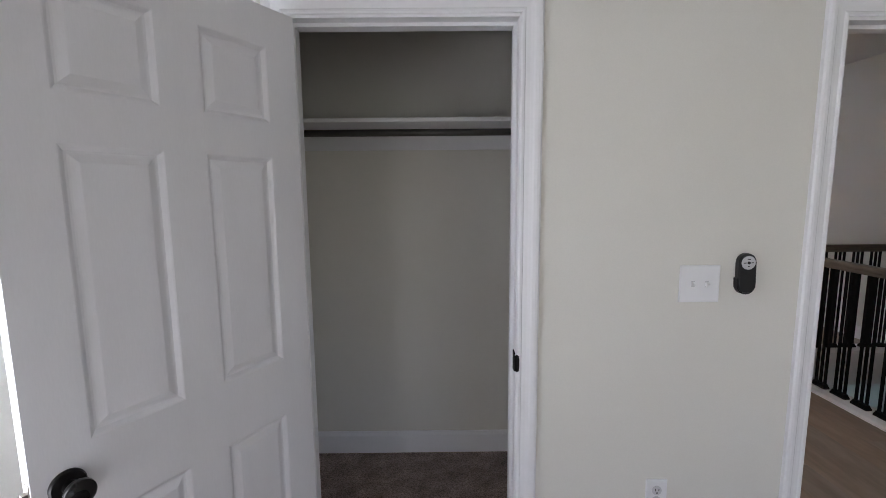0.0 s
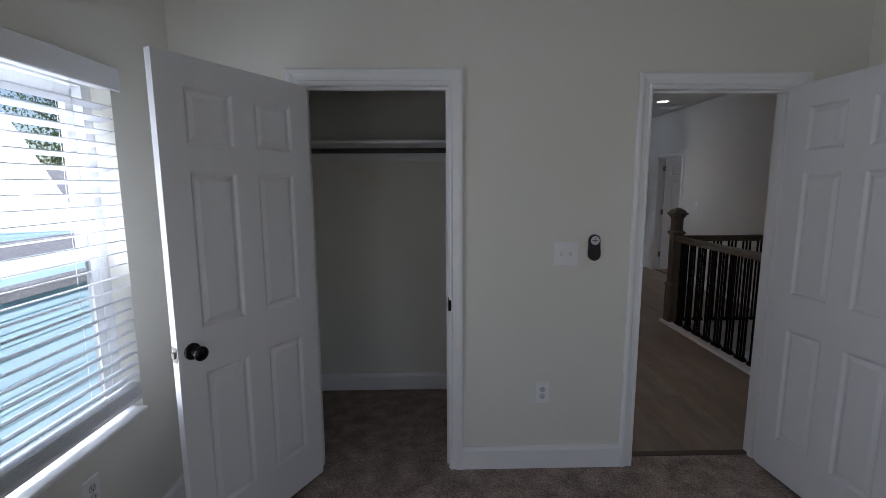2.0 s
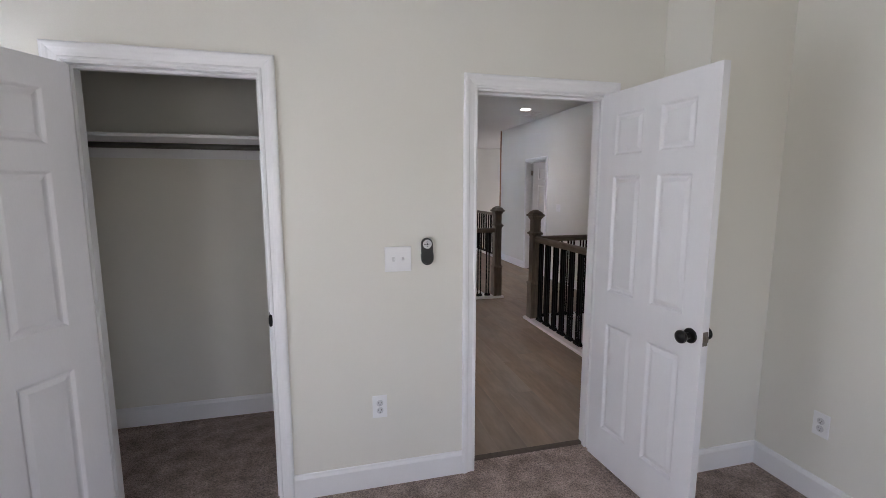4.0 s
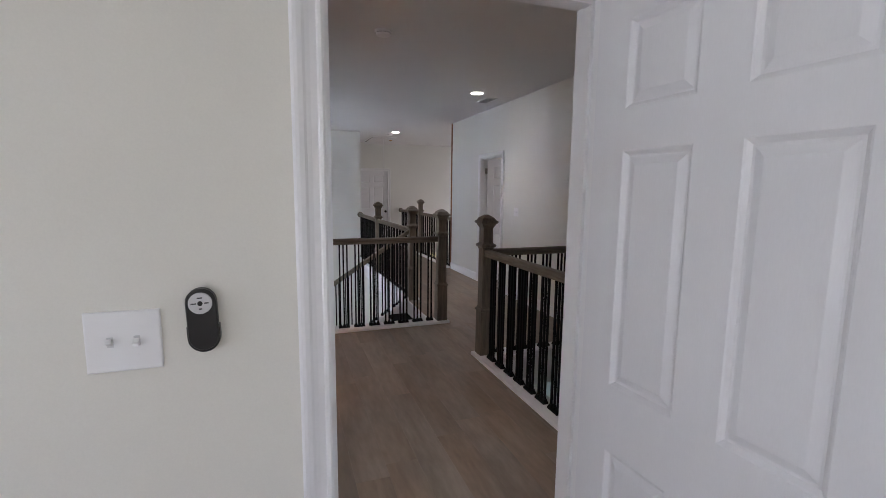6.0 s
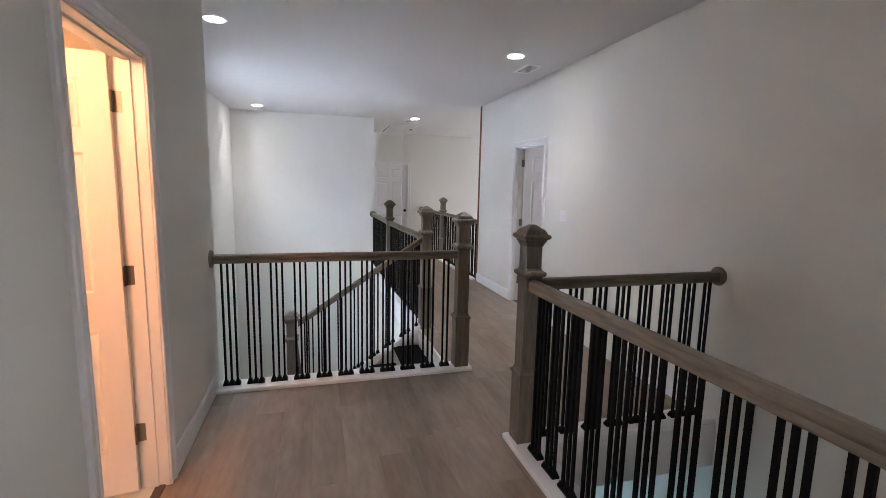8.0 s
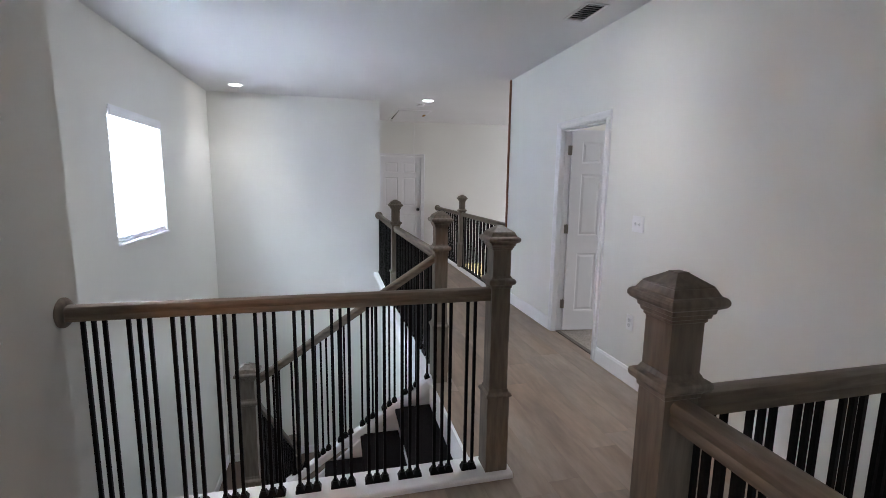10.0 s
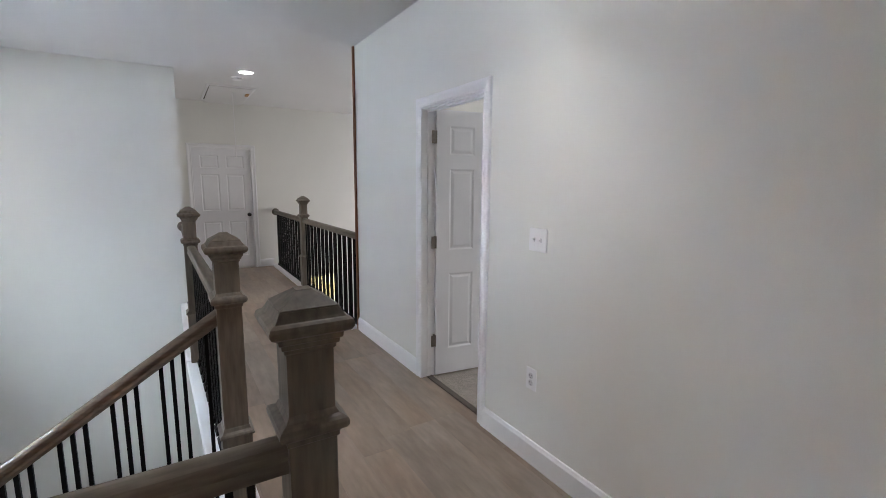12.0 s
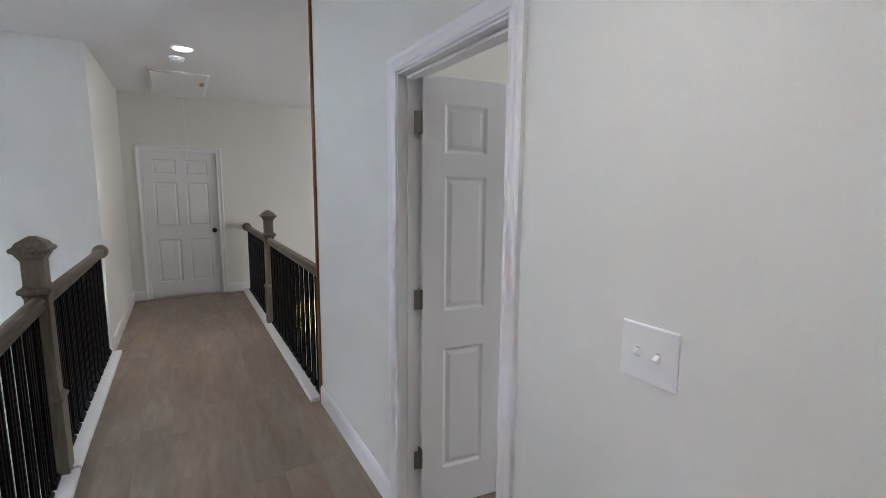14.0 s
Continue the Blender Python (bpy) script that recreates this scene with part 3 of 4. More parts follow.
casing('x', HALL_W, 1, *LD, DOOR_H, "white moulded door casing on a white wall")
casing('y', FAR_Y, -1, *FD, DOOR_H, "white moulded door casing on a white wall")
jamb('y', WALL_S, WALL_N, *CLO, CLO_H - 0.004, (WALL_S + 0.042, WALL_S + 0.075))
jamb('y', WALL_S, WALL_N, *HD, DOOR_H - 0.004, (WALL_S + 0.042, WALL_S + 0.075))
jamb('x', HALL_E, HALL_E + 0.115, *RD, DOOR_H - 0.004, (HALL_E + 0.04, HALL_E + 0.073))
jamb('x', HALL_W - 0.12, HALL_W, *LD, DOOR_H - 0.004, (HALL_W - 0.075, HALL_W - 0.045))
jamb('y', FAR_Y, FAR_Y + 0.12, *FD, DOOR_H - 0.004, (FAR_Y + 0.085, FAR_Y + 0.115))

C = 0.0745
baseboard(BED_X0, WALL_S, CLO[0] - C, WALL_S, 0, -1)
baseboard(CLO[1] + C, WALL_S, HD[0] - C, WALL_S, 0, -1)
baseboard(HD[1] + C, WALL_S, JOG_X, WALL_S, 0, -1)
baseboard(JOG_X, JOG_Y, JOG_X, WALL_S - 0.016, -1, 0)
baseboard(JOG_X - 0.015, JOG_Y, BED_X1, JOG_Y, 0, -1)
baseboard(BED_X0, BED_Y0, BED_X0, WALL_S, 1, 0)
baseboard(BED_X1, BED_Y0, BED_X1, JOG_Y - 0.016, -1, 0)
baseboard(BED_X0, CLOSET_N, 0.86, CLOSET_N, 0, -1)
baseboard(HALL_W, WALL_N, HALL_W, LD[0] - C, 1, 0)
baseboard(HALL_W, LD[1] + C, HALL_W, 5.33, 1, 0)
baseboard(HALL_W, WALL_N, HD[0] - C, WALL_N, 0, 1)
baseboard(HALL_E, 4.26, HALL_E, RD[0] - C, -1, 0)
baseboard(HALL_E, RD[1] + C, HALL_E, 8.69, -1, 0)
baseboard(BRIDGE_W + 0.02, WELL_N + 0.12, BRIDGE_W + 0.02, FAR_Y, 1, 0)
baseboard(BRIDGE_W + 0.02, FAR_Y, FD[0] - C, FAR_Y, 0, -1)
baseboard(FD[1] + C, FAR_Y, 4.42, FAR_Y, 0, -1)
baseboard(WELL_W, WELL_N, BRIDGE_W + 0.02, WELL_N, 0, -1, LOW)
baseboard(WELL_W, 5.5, WELL_W, WELL_N, 1, 0, LOW)
baseboard(HALL_E, 1.85, HALL_E, 8.69, -1, 0, LOW)

# ---------------- doors in their places ----------------
six_panel_door("door_closet", pose(-0.215, 1.612, 0.008, 0, 0, -119.3), 0.72, "white six-panel closet door standing open into the room")
six_panel_door("door_bedroom", pose(2.248, 1.611, 0.008, 0, 0, -86) @ Matrix.Translation((0, -0.035, 0)), 0.70, "white six-panel bedroom door standing open into the room")
six_panel_door("door_bedroom_two", pose(HALL_E + 0.102, RD[1] - 0.004, 0.008, 0, 0, -7.5) @ Matrix.Translation((0, -0.035, 0)), 0.73,
               "white six-panel door standing open into a carpeted room", hinges=(0.29, 1.06, 1.83), hinge_face=0.0, leaf=True)
six_panel_door("door_far", pose(FD[0] + 0.003, FAR_Y + 0.045, 0.008), FD[1] - FD[0] - 0.006, "white six-panel door, closed, at the corridor end")
six_panel_door("door_bathroom", pose(HALL_W - 0.125, LD[1] - 0.004, 0.008, 0, 0, 186), 0.68, "white six-panel bathroom door standing open in warm light",
               hinges=(0.29, 1.06, 1.83), knobs=False, leaf=True)

# ---------------- railings and stairs ----------------
POST_LABEL = "grey-brown stained box newel post with pyramid cap"
PA, PB, PC, PD, PF = (3.108, 4.192), (3.090, RAIL_B), (2.998, 8.555), (3.055, POST_D), (4.482, 10.87)
for x, y in (PA, PB, PC, PD, PF):
    newel_post(x, y, 0.0, 1.305, POST_LABEL)
R = 0.045
railing(pose(HALL_W, RAIL_B, 0), PB[0] - R - HALL_W, "grey-brown handrail on triple black iron balusters across the stairwell", rosette0=True,
        ends=(0, 0.125), offset=0.067)
railing(pose(PA[0], WALL_N, 0, 0, 0, 90), PA[1] - R - WALL_N, "grey-brown handrail on triple black iron balusters along the opening", rosette0=True,
        ends=(0, 0.125), offset=0.100)
railing(pose(PA[0] + R, PA[1], 0), HALL_E - PA[0] - R, "grey-brown handrail on triple black iron balusters to the wall", rosette1=True)
railing(pose(PD[0], PD[1] + R, 0, 0, 0, 90 + math.degrees(math.atan2(PD[0] - PC[0], PC[1] - PD[1]))), PC[1] - PD[1] - 2 * R, "grey-brown handrail on triple black iron balusters along the bridge", ends=(0.10, 0.03))
railing(pose(PC[0], PC[1] + R, 0, 0, 0, 90), WELL_N - PC[1] - R, "grey-brown handrail on triple black iron balusters along the bridge", rosette1=True, ends=(0.03, 0))
railing(pose(PF[0], 8.728, 0, 0, 0, 90), PF[1] - R - 8.728, "grey-brown handrail on triple black iron balusters beside the foyer", ends=(0, 0.03))
railing(pose(PF[0], PF[1] + R, 0, 0, 0, 90), FAR_Y - PF[1] - R, "grey-brown handrail on triple black iron balusters beside the foyer", rosette1=True, ends=(0.03, 0))

RISE, RUN = 0.185, 0.26
STEPS = 6
LAND_X, LAND_Z = BRIDGE_W - 5 * RUN, -STEPS * RISE


def stair_flight(m, count, run, rise, width, label):
    """Descends along local x from the origin; local y across."""
    ob = thing("stair_flight", m, label, "stairs")
    for i in range(count):
        z = -(i + 1) * rise
        bm = bmesh.new()
        box(bm, i * run - 0.018 * (i > 0), i * run + 0.018 * (i == 0), 0.0, width, z, z + rise - (0.03 if i else 0.002))
        part("riser", bm, TRIM, ob, "white painted riser")
        if i < count - 1:
            bm = bmesh.new()
            soft_box(bm, i * run, (i + 1) * run + 0.026, 0.002, width - 0.002, z - 0.03, z, 0.006, 2)
            part("tread", bm, TREAD, ob, "black stair tread")
    for y0 in (-0.03, width):
        bm = bmesh.new()
        h0, k = 0.10, rise / run
        L = (count - 1) * run
        rings(bm, [[(0, y, h0 - 0.10), (L, y, h0 - L * k - 0.19), (L, y, -L * k - 0.45), (0, y, -0.45)] for y in (y0, y0 + 0.028)])
        part("stringer", bm, TRIM, ob, "white painted stringer board")
    return ob


stair_flight(pose(BRIDGE_W, POST_D - 0.01, 0, 0, 0, 180), STEPS, RUN, RISE, POST_D - 0.01 - 5.475, "upper stair flight with black treads and white risers")
slab("stair_landing", [(WELL_W, LAND_X, 5.473, POST_D + 0.06)], LAND_Z - 0.25, LAND_Z, TREAD, "black stair landing", "landing")
stair_flight(pose(LAND_X + 0.0, POST_D + 0.06, LAND_Z, 0, 0, 90), 11, 0.262, (LAND_Z - LOW) / 11, LAND_X - WELL_W - 0.04,
             "lower stair flight with black treads and white risers")
newel_post(LAND_X - 0.01, POST_D, LAND_Z, 0.25, POST_LABEL)
newel_post(LAND_X + 0.01, 9.0, LOW, -1.78, POST_LABEL)
railing(pose(LAND_X + 0.055, POST_D, -0.83), PD[0] - R - LAND_X - 0.055, "sloping grey-brown handrail on triple black balusters beside the stairs",
        rise=0.83, z_rail=0.955, curb_w=0.07, foot=0.05)
railing(pose(LAND_X + 0.01, POST_D + R, LAND_Z + 0.10, 0, 0, 90), 9.0 - POST_D - 2 * R, "sloping grey-brown handrail on black balusters beside the lower flight",
        rise=-1.86, z_rail=0.95, curb_w=0.07, foot=0.05)

# ---------------- windows ----------------
def window_unit(name, x_in, x_out, y0, y1, z0, z1, label):
    """A vinyl double-hung sash in a west wall."""
    ob = tagged(new(name), label, "window", kind="structure")
    xm = x_out + 0.05
    bm = bmesh.new()
    f = 0.045
    box(bm, xm - 0.04, xm + 0.02, y0, y0 + f, z0, z1)
    box(bm, xm - 0.04, xm + 0.02, y1 - f, y1, z0, z1)
    box(bm, xm - 0.04, xm + 0.02, y0 + f, y1 - f, z0, z0 + f)
    box(bm, xm - 0.04, xm + 0.02, y0 + f, y1 - f, z1 - f, z1)
    part("window_frame", bm, VINYL, ob)
    zm = (z0 + z1) / 2
    for za, zb, xs in ((z0 + f, zm + 0.02, xm), (zm - 0.02, z1 - f, xm - 0.03)):
        s = 0.038
        bm = bmesh.new()
        box(bm, xs - 0.012, xs + 0.012, y0 + f, y0 + f + s, za, zb)
        box(bm, xs - 0.012, xs + 0.012, y1 - f - s, y1 - f, za, zb)
        box(bm, xs - 0.012, xs + 0.012, y0 + f + s, y1 - f - s, za, za + s)
        box(bm, xs - 0.012, xs + 0.012, y0 + f + s, y1 - f - s, zb - s, zb)
        part("sash", bm, VINYL, ob)
        bm = bmesh.new()
        box(bm, xs - 0.002, xs + 0.002, y0 + f + s, y1 - f - s, za + s, zb - s)
        g = part("pane", bm, GLASS, ob)
        g.visible_shadow = False
    bm = bmesh.new()
    soft_box(bm, xm + 0.02, x_in + 0.025, y0 + 0.001, y1 - 0.001, z0 + 0.001, z0 + 0.022, 0.004)
    part("window_sill", bm, TRIM, ob)
    return ob


window_unit("window_1", BED_X0, BED_X0 - 0.15, *WIN, "white vinyl double-hung window with a blind")
window_unit("window_2", WELL_W, WELL_W - 0.15, *WIN2, "white vinyl double-hung stairwell window with a closed blind")


def blind(x, y0, y1, z0, z1, pitch, tilt, mat, label, valance=0.02, bottom=0.05, stack=4):
    ob = thing("window_blind", Matrix.Translation((x, (y0 + y1) / 2, z0)), label, "window blind")
    w = (y1 - y0) / 2
    bm = bmesh.new()
    n = int((z1 - z0 - 0.075 - bottom - stack * 0.007) / pitch)
    b2 = bmesh.new()
    pts = [(-0.025, 0.0), (-0.012, 0.003), (0.0, 0.004), (0.012, 0.003), (0.025, 0.0)]
    loop = pts + [(a, b - 0.003) for a, b in reversed(pts)]
    rings(b2, [[(a, y, b) for a, b in loop] for y in (-w + 0.006, w - 0.006)])
    b2.transform(pose(0, 0, 0, 0, tilt, 0))
    me = finish(b2, "slat", mat)
    for i in range(n):
        reuse("slat", me, ob, Matrix.Translation((0, 0, bottom + 0.012 + stack * 0.007 + i * pitch)))
    soft_box(bm, -0.025, 0.025, -w + 0.006, w - 0.006, bottom - 0.045, bottom - 0.025, 0.004)
    part("bottom_rail", bm, VINYL, ob)
    for k in range(stack):
        reuse("slat", me, ob, Matrix.Translation((0, 0, bottom - 0.018 + k * 0.007)) @ pose(0, 0, 0, 0, -tilt, 0))
    bm = bmesh.new()
    soft_box(bm, -0.028, 0.028, -w, w, z1 - z0 - 0.05, z1 - z0 - 0.004, 0.003)
    part("head_rail", bm, VINYL, ob)
    bm = bmesh.new()
    soft_box(bm, 0.036, 0.050, -w - valance, w + valance, z1 - z0 - 0.060, z1 - z0 + 0.03, 0.004)
    part("valance", bm, VINYL, ob)
    for y in (-w * 0.55, w * 0.55):
        bm = bmesh.new()
        box(bm, -0.028, -0.027, y - 0.001, y + 0.001, bottom, z1 - z0 - 0.05)
        box(bm, 0.027, 0.028, y - 0.001, y + 0.001, bottom, z1 - z0 - 0.05)
        part("ladder_cord", bm, VINYL, ob)
    return ob


blind(BED_X0 - 0.010, WIN[0] + 0.01, WIN[1] - 0.012, WIN[2] + 0.024, WIN[3], 0.0475, -14, SLAT, "white faux-wood blind with open slats", 0.015, 0.085, 7)
blind(WELL_W - 0.034, WIN2[0] + 0.01, WIN2[1] - 0.012, WIN2[2] + 0.022, WIN2[3], 0.043, 62, SHADE, "white closed blind glowing with daylight", 0.0)

ob = tagged(new("window_3"), "small foyer window with sunlit greenery outside", "window", kind="structure")
bm = bmesh.new()
f = 0.04
x0, x1, z0, z1 = LOWWIN
box(bm, x0, x0 + f, FAR_Y + 0.03, FAR_Y + 0.09, z0, z1)
box(bm, x1 - f, x1, FAR_Y + 0.03, FAR_Y + 0.09, z0, z1)
box(bm, x0 + f, x1 - f, FAR_Y + 0.03, FAR_Y + 0.09, z0, z0 + f)
box(bm, x0 + f, x1 - f, FAR_Y + 0.03, FAR_Y + 0.09, z1 - f, z1)
part("window_frame", bm, VINYL, ob)
bm = bmesh.new()
box(bm, x0 + f, x1 - f, FAR_Y + 0.058, FAR_Y + 0.062, z0 + f, z1 - f)
g = part("pane", bm, GLASS, ob)
g.visible_shadow = False

# sheets added in the unseen openings to keep out sun and green lawn bounce
for y0, y1, z0, z1 in ((10.0, 11.6, -0.9, 1.3), (5.8, 7.0, 0.85, 2.15)):
    slab("window_shade", [(7.975, 7.985, y0 + 0.001, y1 - 0.001)], z0 + 0.001, z1 - 0.001, VINYL, "plain white sheet added to close an unseen opening", "shade")

# ---------------- closet fittings ----------------
ob = thing("closet_shelf", Matrix.Translation((0, 0, 1.822)), "white closet shelf on a cleat along the back wall", "shelf")
bm = bmesh.new()
soft_box(bm, BED_X0 + 0.002, 0.858, 2.22, CLOSET_N - 0.002, 0.0, 0.019, 0.002)
part("board", bm, TRIM, ob)
bm = bmesh.new()
box(bm, BED_X0 + 0.002, 0.858, CLOSET_N - 0.02, CLOSET_N - 0.002, -0.09, -0.001)
part("cleat", bm, TRIM, ob)
ob = thing("closet_rod", Matrix.Translation((0, 2.25, 1.778)), "dark round closet rod under the shelf", "closet rod")
bm = bmesh.new()
lathe(bm, [(0.016, 0.0), (0.016, 0.858 - BED_X0)], 16, Matrix.Translation((BED_X0, 0, 0)) @ pose(0, 0, 0, 0, 90, 0))
part("rod", bm, RODWOOD, ob, smooth=True)


# ---------------- small fittings ----------------
def plate(name, m, w, h, label, category, kind_of):
    """A wall plate in the local xz plane, facing -y."""
    ob = thing(name, m, label, category)
    bm = bmesh.new()
    rings(bm, [[(-w / 2 + i, -y, -h / 2 + i), (w / 2 - i, -y, -h / 2 + i), (w / 2 - i, -y, h / 2 - i), (-w / 2 + i, -y, h / 2 - i)]
               for i, y in ((0.0, 0.0), (0.0, 0.0045), (0.0012, 0.0060), (0.0030, 0.0066))])
    part("cover_plate", bm, PLASTIC, ob)
    if kind_of == 'outlet':
        for z in (-0.0195, 0.0195):
            bm = bmesh.new()
            lathe(bm, [(0.017, 0), (0.017, 0.003), (0.016, 0.0035)], 20, Matrix.Translation((0, -0.006, z)) @ pose(0, 0, 0, 90, 0, 0))
            o = part("receptacle", bm, GREYPLASTIC, ob)
            # no holes are cut: dark boxes stand in for the shaded plug slots
            bm = bmesh.new()
            box(bm, -0.0075, -0.0053, -0.0102, -0.0094, z - 0.001, z + 0.008)
            box(bm, 0.0053, 0.0075, -0.0102, -0.0094, z, z + 0.007)
            lathe(bm, [(0.0028, 0), (0.0028, 0.0008)], 8, Matrix.Translation((0, -0.0094, z - 0.008)) @ pose(0, 0, 0, 90, 0, 0))
            s = part("slots", bm, SLOT_SHADE_PRINT, ob, "dark boxes for the shade in plug slots")
    else:
        for x in (-0.023, 0.023):
            bm = bmesh.new()
            b2 = bmesh.new()
            rings(b2, [[(-0.005, y, -k), (0.005, y, -k), (0.005, y, k), (-0.005, y, k)] for y, k in ((0.0, 0.0065), (-0.014, 0.0042))])
            join(bm, b2, Matrix.Translation((x, -0.006, 0)) @ pose(0, 0, 0, -22 if x < 0 else 22, 0, 0))
            part("toggle", bm, PLASTIC, ob, "white toggle lever")
            bm = bmesh.new()
            box(bm, x - 0.0055, x + 0.0055, -0.0072, -0.0063, -0.0105, 0.0105)
            part("toggle_slot", bm, GREYPLASTIC, ob)
            for z in (-0.03, 0.03):
                bm = bmesh.new()
                lathe(bm, [(0.003, 0), (0.003, 0.001)], 8, Matrix.Translation((x, -0.006, z)) @ pose(0, 0, 0, 90, 0, 0))
                part("screw", bm, PLASTIC, ob)
    return ob


plate("light_switch", pose(1.111, WALL_S, 1.2015), 0.132, 0.124, "white double toggle light switch on the cream wall", "light switch", 'switch')
plate("power_outlet", pose(1.007, WALL_S, 0.442), 0.074, 0.118, "white duplex power outlet on the cream wall", "outlet", 'outlet')
plate("power_outlet", pose(BED_X1, 0.98, 0.40, 0, 0, -90), 0.074, 0.118, "white duplex power outlet on the cream wall", "outlet", 'outlet')
plate("power_outlet", pose(BED_X0, 0.87, 0.445, 0, 0, 90), 0.074, 0.118, "white duplex power outlet below the window", "outlet", 'outlet')
plate("light_switch", pose(HALL_E, 6.131, 1.228, 0, 0, -90), 0.126, 0.119, "white double toggle light switch on the white hall wall", "light switch", 'switch')
plate("power_outlet", pose(HALL_E, 6.140, 0.477, 0, 0, -90), 0.074, 0.118, "white duplex power outlet on the white hall wall", "outlet", 'outlet')
plate("power_outlet", pose(HALL_W, 3.21, 0.39, 0, 0, 90), 0.074, 0.118, "white duplex power outlet on the hall wall", "outlet", 'outlet')

# fan remote in its wall holder
ob = thing("fan_remote", pose(1.256, WALL_S, 1.238, 0, -2, 0), "black handheld fan remote in its wall cradle", "remote control")


def capsule(bm, hw, hz, y0, y1, r_in=0.0, n=10):
    lp = []
    for i in range(n + 1):
        a = math.pi * i / n
        lp.append((hw * math.cos(a), (hz - hw) + hw * math.sin(a)))
    for i in range(n + 1):
        a = math.pi + math.pi * i / n
        lp.append((hw * math.cos(a), -(hz - hw) + hw * math.sin(a)))
    rings(bm, [[(x, y0, z) for x, z in lp], [(x, y1 + 0.004, z) for x, z in lp], [(x * 0.92, y1, z * 0.97) for x, z in lp]])


bm = bmesh.new()
capsule(bm, 0.029, 0.066, -0.004, -0.024)
part("body", bm, BLACKPLASTIC, ob)
bm = bmesh.new()
box(bm, -0.031, 0.031, -0.018, 0.0, -0.040, -0.014)
lathe(bm, [(0.031, 0), (0.031, 0.018)], 20, Matrix.Translation((0, 0, -0.040)) @ pose(0, 0, 0, 90, 0, 0))
part("cradle", bm, BLACKPLASTIC, ob, "black plastic wall cradle")
bm = bmesh.new()
lathe(bm, [(0.0225, 0.0), (0.0225, 0.002), (0.021, 0.0028)], 28, Matrix.Translation((0, -0.024, 0.036)) @ pose(0, 0, 0, 90, 0, 0))
part("key_disc", bm, GREYPLASTIC, ob, "pale grey round key pad")
bm = bmesh.new()
for x, z, w in ((-0.012, 0.036, 0.005), (0.012, 0.036, 0.004), (0.0, 0.0475, 0.005), (0.0, 0.0245, 0.003)):
    box(bm, x - w, x + w, -0.0275, -0.0268, z - 0.0012, z + 0.0012)
lathe(bm, [(0.005, 0), (0.005, 0.0008)], 12, Matrix.Translation((0, -0.0268, 0.036)) @ pose(0, 0, 0, 90, 0, 0))
part("key_marks", bm, SLOT_SHADE_PRINT, ob, "dark key markings")

# strike plate on the closet jamb
ob = thing("strike_plate", pose(CLO[1], WALL_S + 0.020, 0.935), "dark bronze strike plate on the closet jamb", "strike plate")
bm = bmesh.new()
soft_box(bm, -0.003, 0.001, -0.016, 0.014, -0.034, 0.034, 0.0008)
part("plate", bm, IRON, ob)
bm = bmesh.new()
lathe(bm, [(0.001, -0.030), (0.007, -0.026), (0.009, -0.010), (0.009, 0.010), (0.007, 0.026), (0.001, 0.030)], 12, Matrix.Translation((0.004, -0.031, 0)))
part("lip", bm, IRON, ob, "dark rounded strike lip", True)


def downlight(x, y):
    ob = thing("ceiling_downlight", Matrix.Translation((x, y, CEIL)), "round recessed ceiling downlight, switched on", "ceiling light", "recessed ceiling lights")
    bm = bmesh.new()
    lathe(bm, [(0.072, -0.001), (0.092, -0.001), (0.092, -0.004), (0.086, -0.009), (0.074, -0.009), (0.072, -0.004)], 32)
    part("trim_ring", bm, PLASTIC, ob, smooth=True)
    bm = bmesh.new()
    lathe(bm, [(0.072, -0.001), (0.072, -0.005), (0.05, -0.0055)], 32)
    part("lens", bm, LENS, ob, "glowing white lens")
    return ob


for x, y in DOWNLIGHTS:
    downlight(x, y)


def smoke_detector(x, y):
    ob = thing("smoke_detector", Matrix.Translation((x, y, CEIL)), "round white smoke detector on the ceiling", "smoke detector", "smoke detectors")
    bm = bmesh.new()
    lathe(bm, [(0.068, 0.0), (0.068, -0.012), (0.064, -0.014)], 32)
    part("base", bm, PLASTIC, ob, smooth=True)
    bm = bmesh.new()
    lathe(bm, [(0.058, -0.013), (0.060, -0.026), (0.052, -0.036), (0.030, -0.040), (0.001, -0.041)], 32)
    part("cover", bm, PLASTIC, ob, smooth=True)
    # dark strips on the cover in place of shade inside the slots
    bm = bmesh.new()
    for i in range(12):
        a = 2 * math.pi * i / 12
        b2 = bmesh.new()
        box(b2, 0.0595, 0.0605, -0.010, 0.010, -0.024, -0.019)
        join(bm, b2, pose(0, 0, 0, 0, 0, math.degrees(a)))
    part("vents", bm, SLOT_SHADE_PRINT, ob, "dark strips for the shade in vent slots")
    return ob


smoke_detector(2.213, 4.300)
smoke_detector(3.70, 10.72)

ob = thing("ceiling_vent", Matrix.Translation((4.138, 6.478, CEIL)), "white louvred air register in the ceiling", "air vent")
bm = bmesh.new()
vw, vl = 0.088, 0.168
for a in ((-vw, vw, -vl, -vl + 0.02), (-vw, vw, vl - 0.02, vl), (-vw, -vw + 0.02, -vl + 0.02, vl - 0.02), (vw - 0.02, vw, -vl + 0.02, vl - 0.02)):
    box(bm, *a, -0.008, -0.0005)
part("frame", bm, PLASTIC, ob)
# flat dark sheet under the ceiling, painted shade behind the register slats
bm = bmesh.new()
box(bm, -vw + 0.02, vw - 0.02, -vl + 0.02, vl - 0.02, -0.002, -0.0005)
part("duct", bm, SLOT_SHADE_PRINT, ob, "dark sheet for the shade behind the slats")
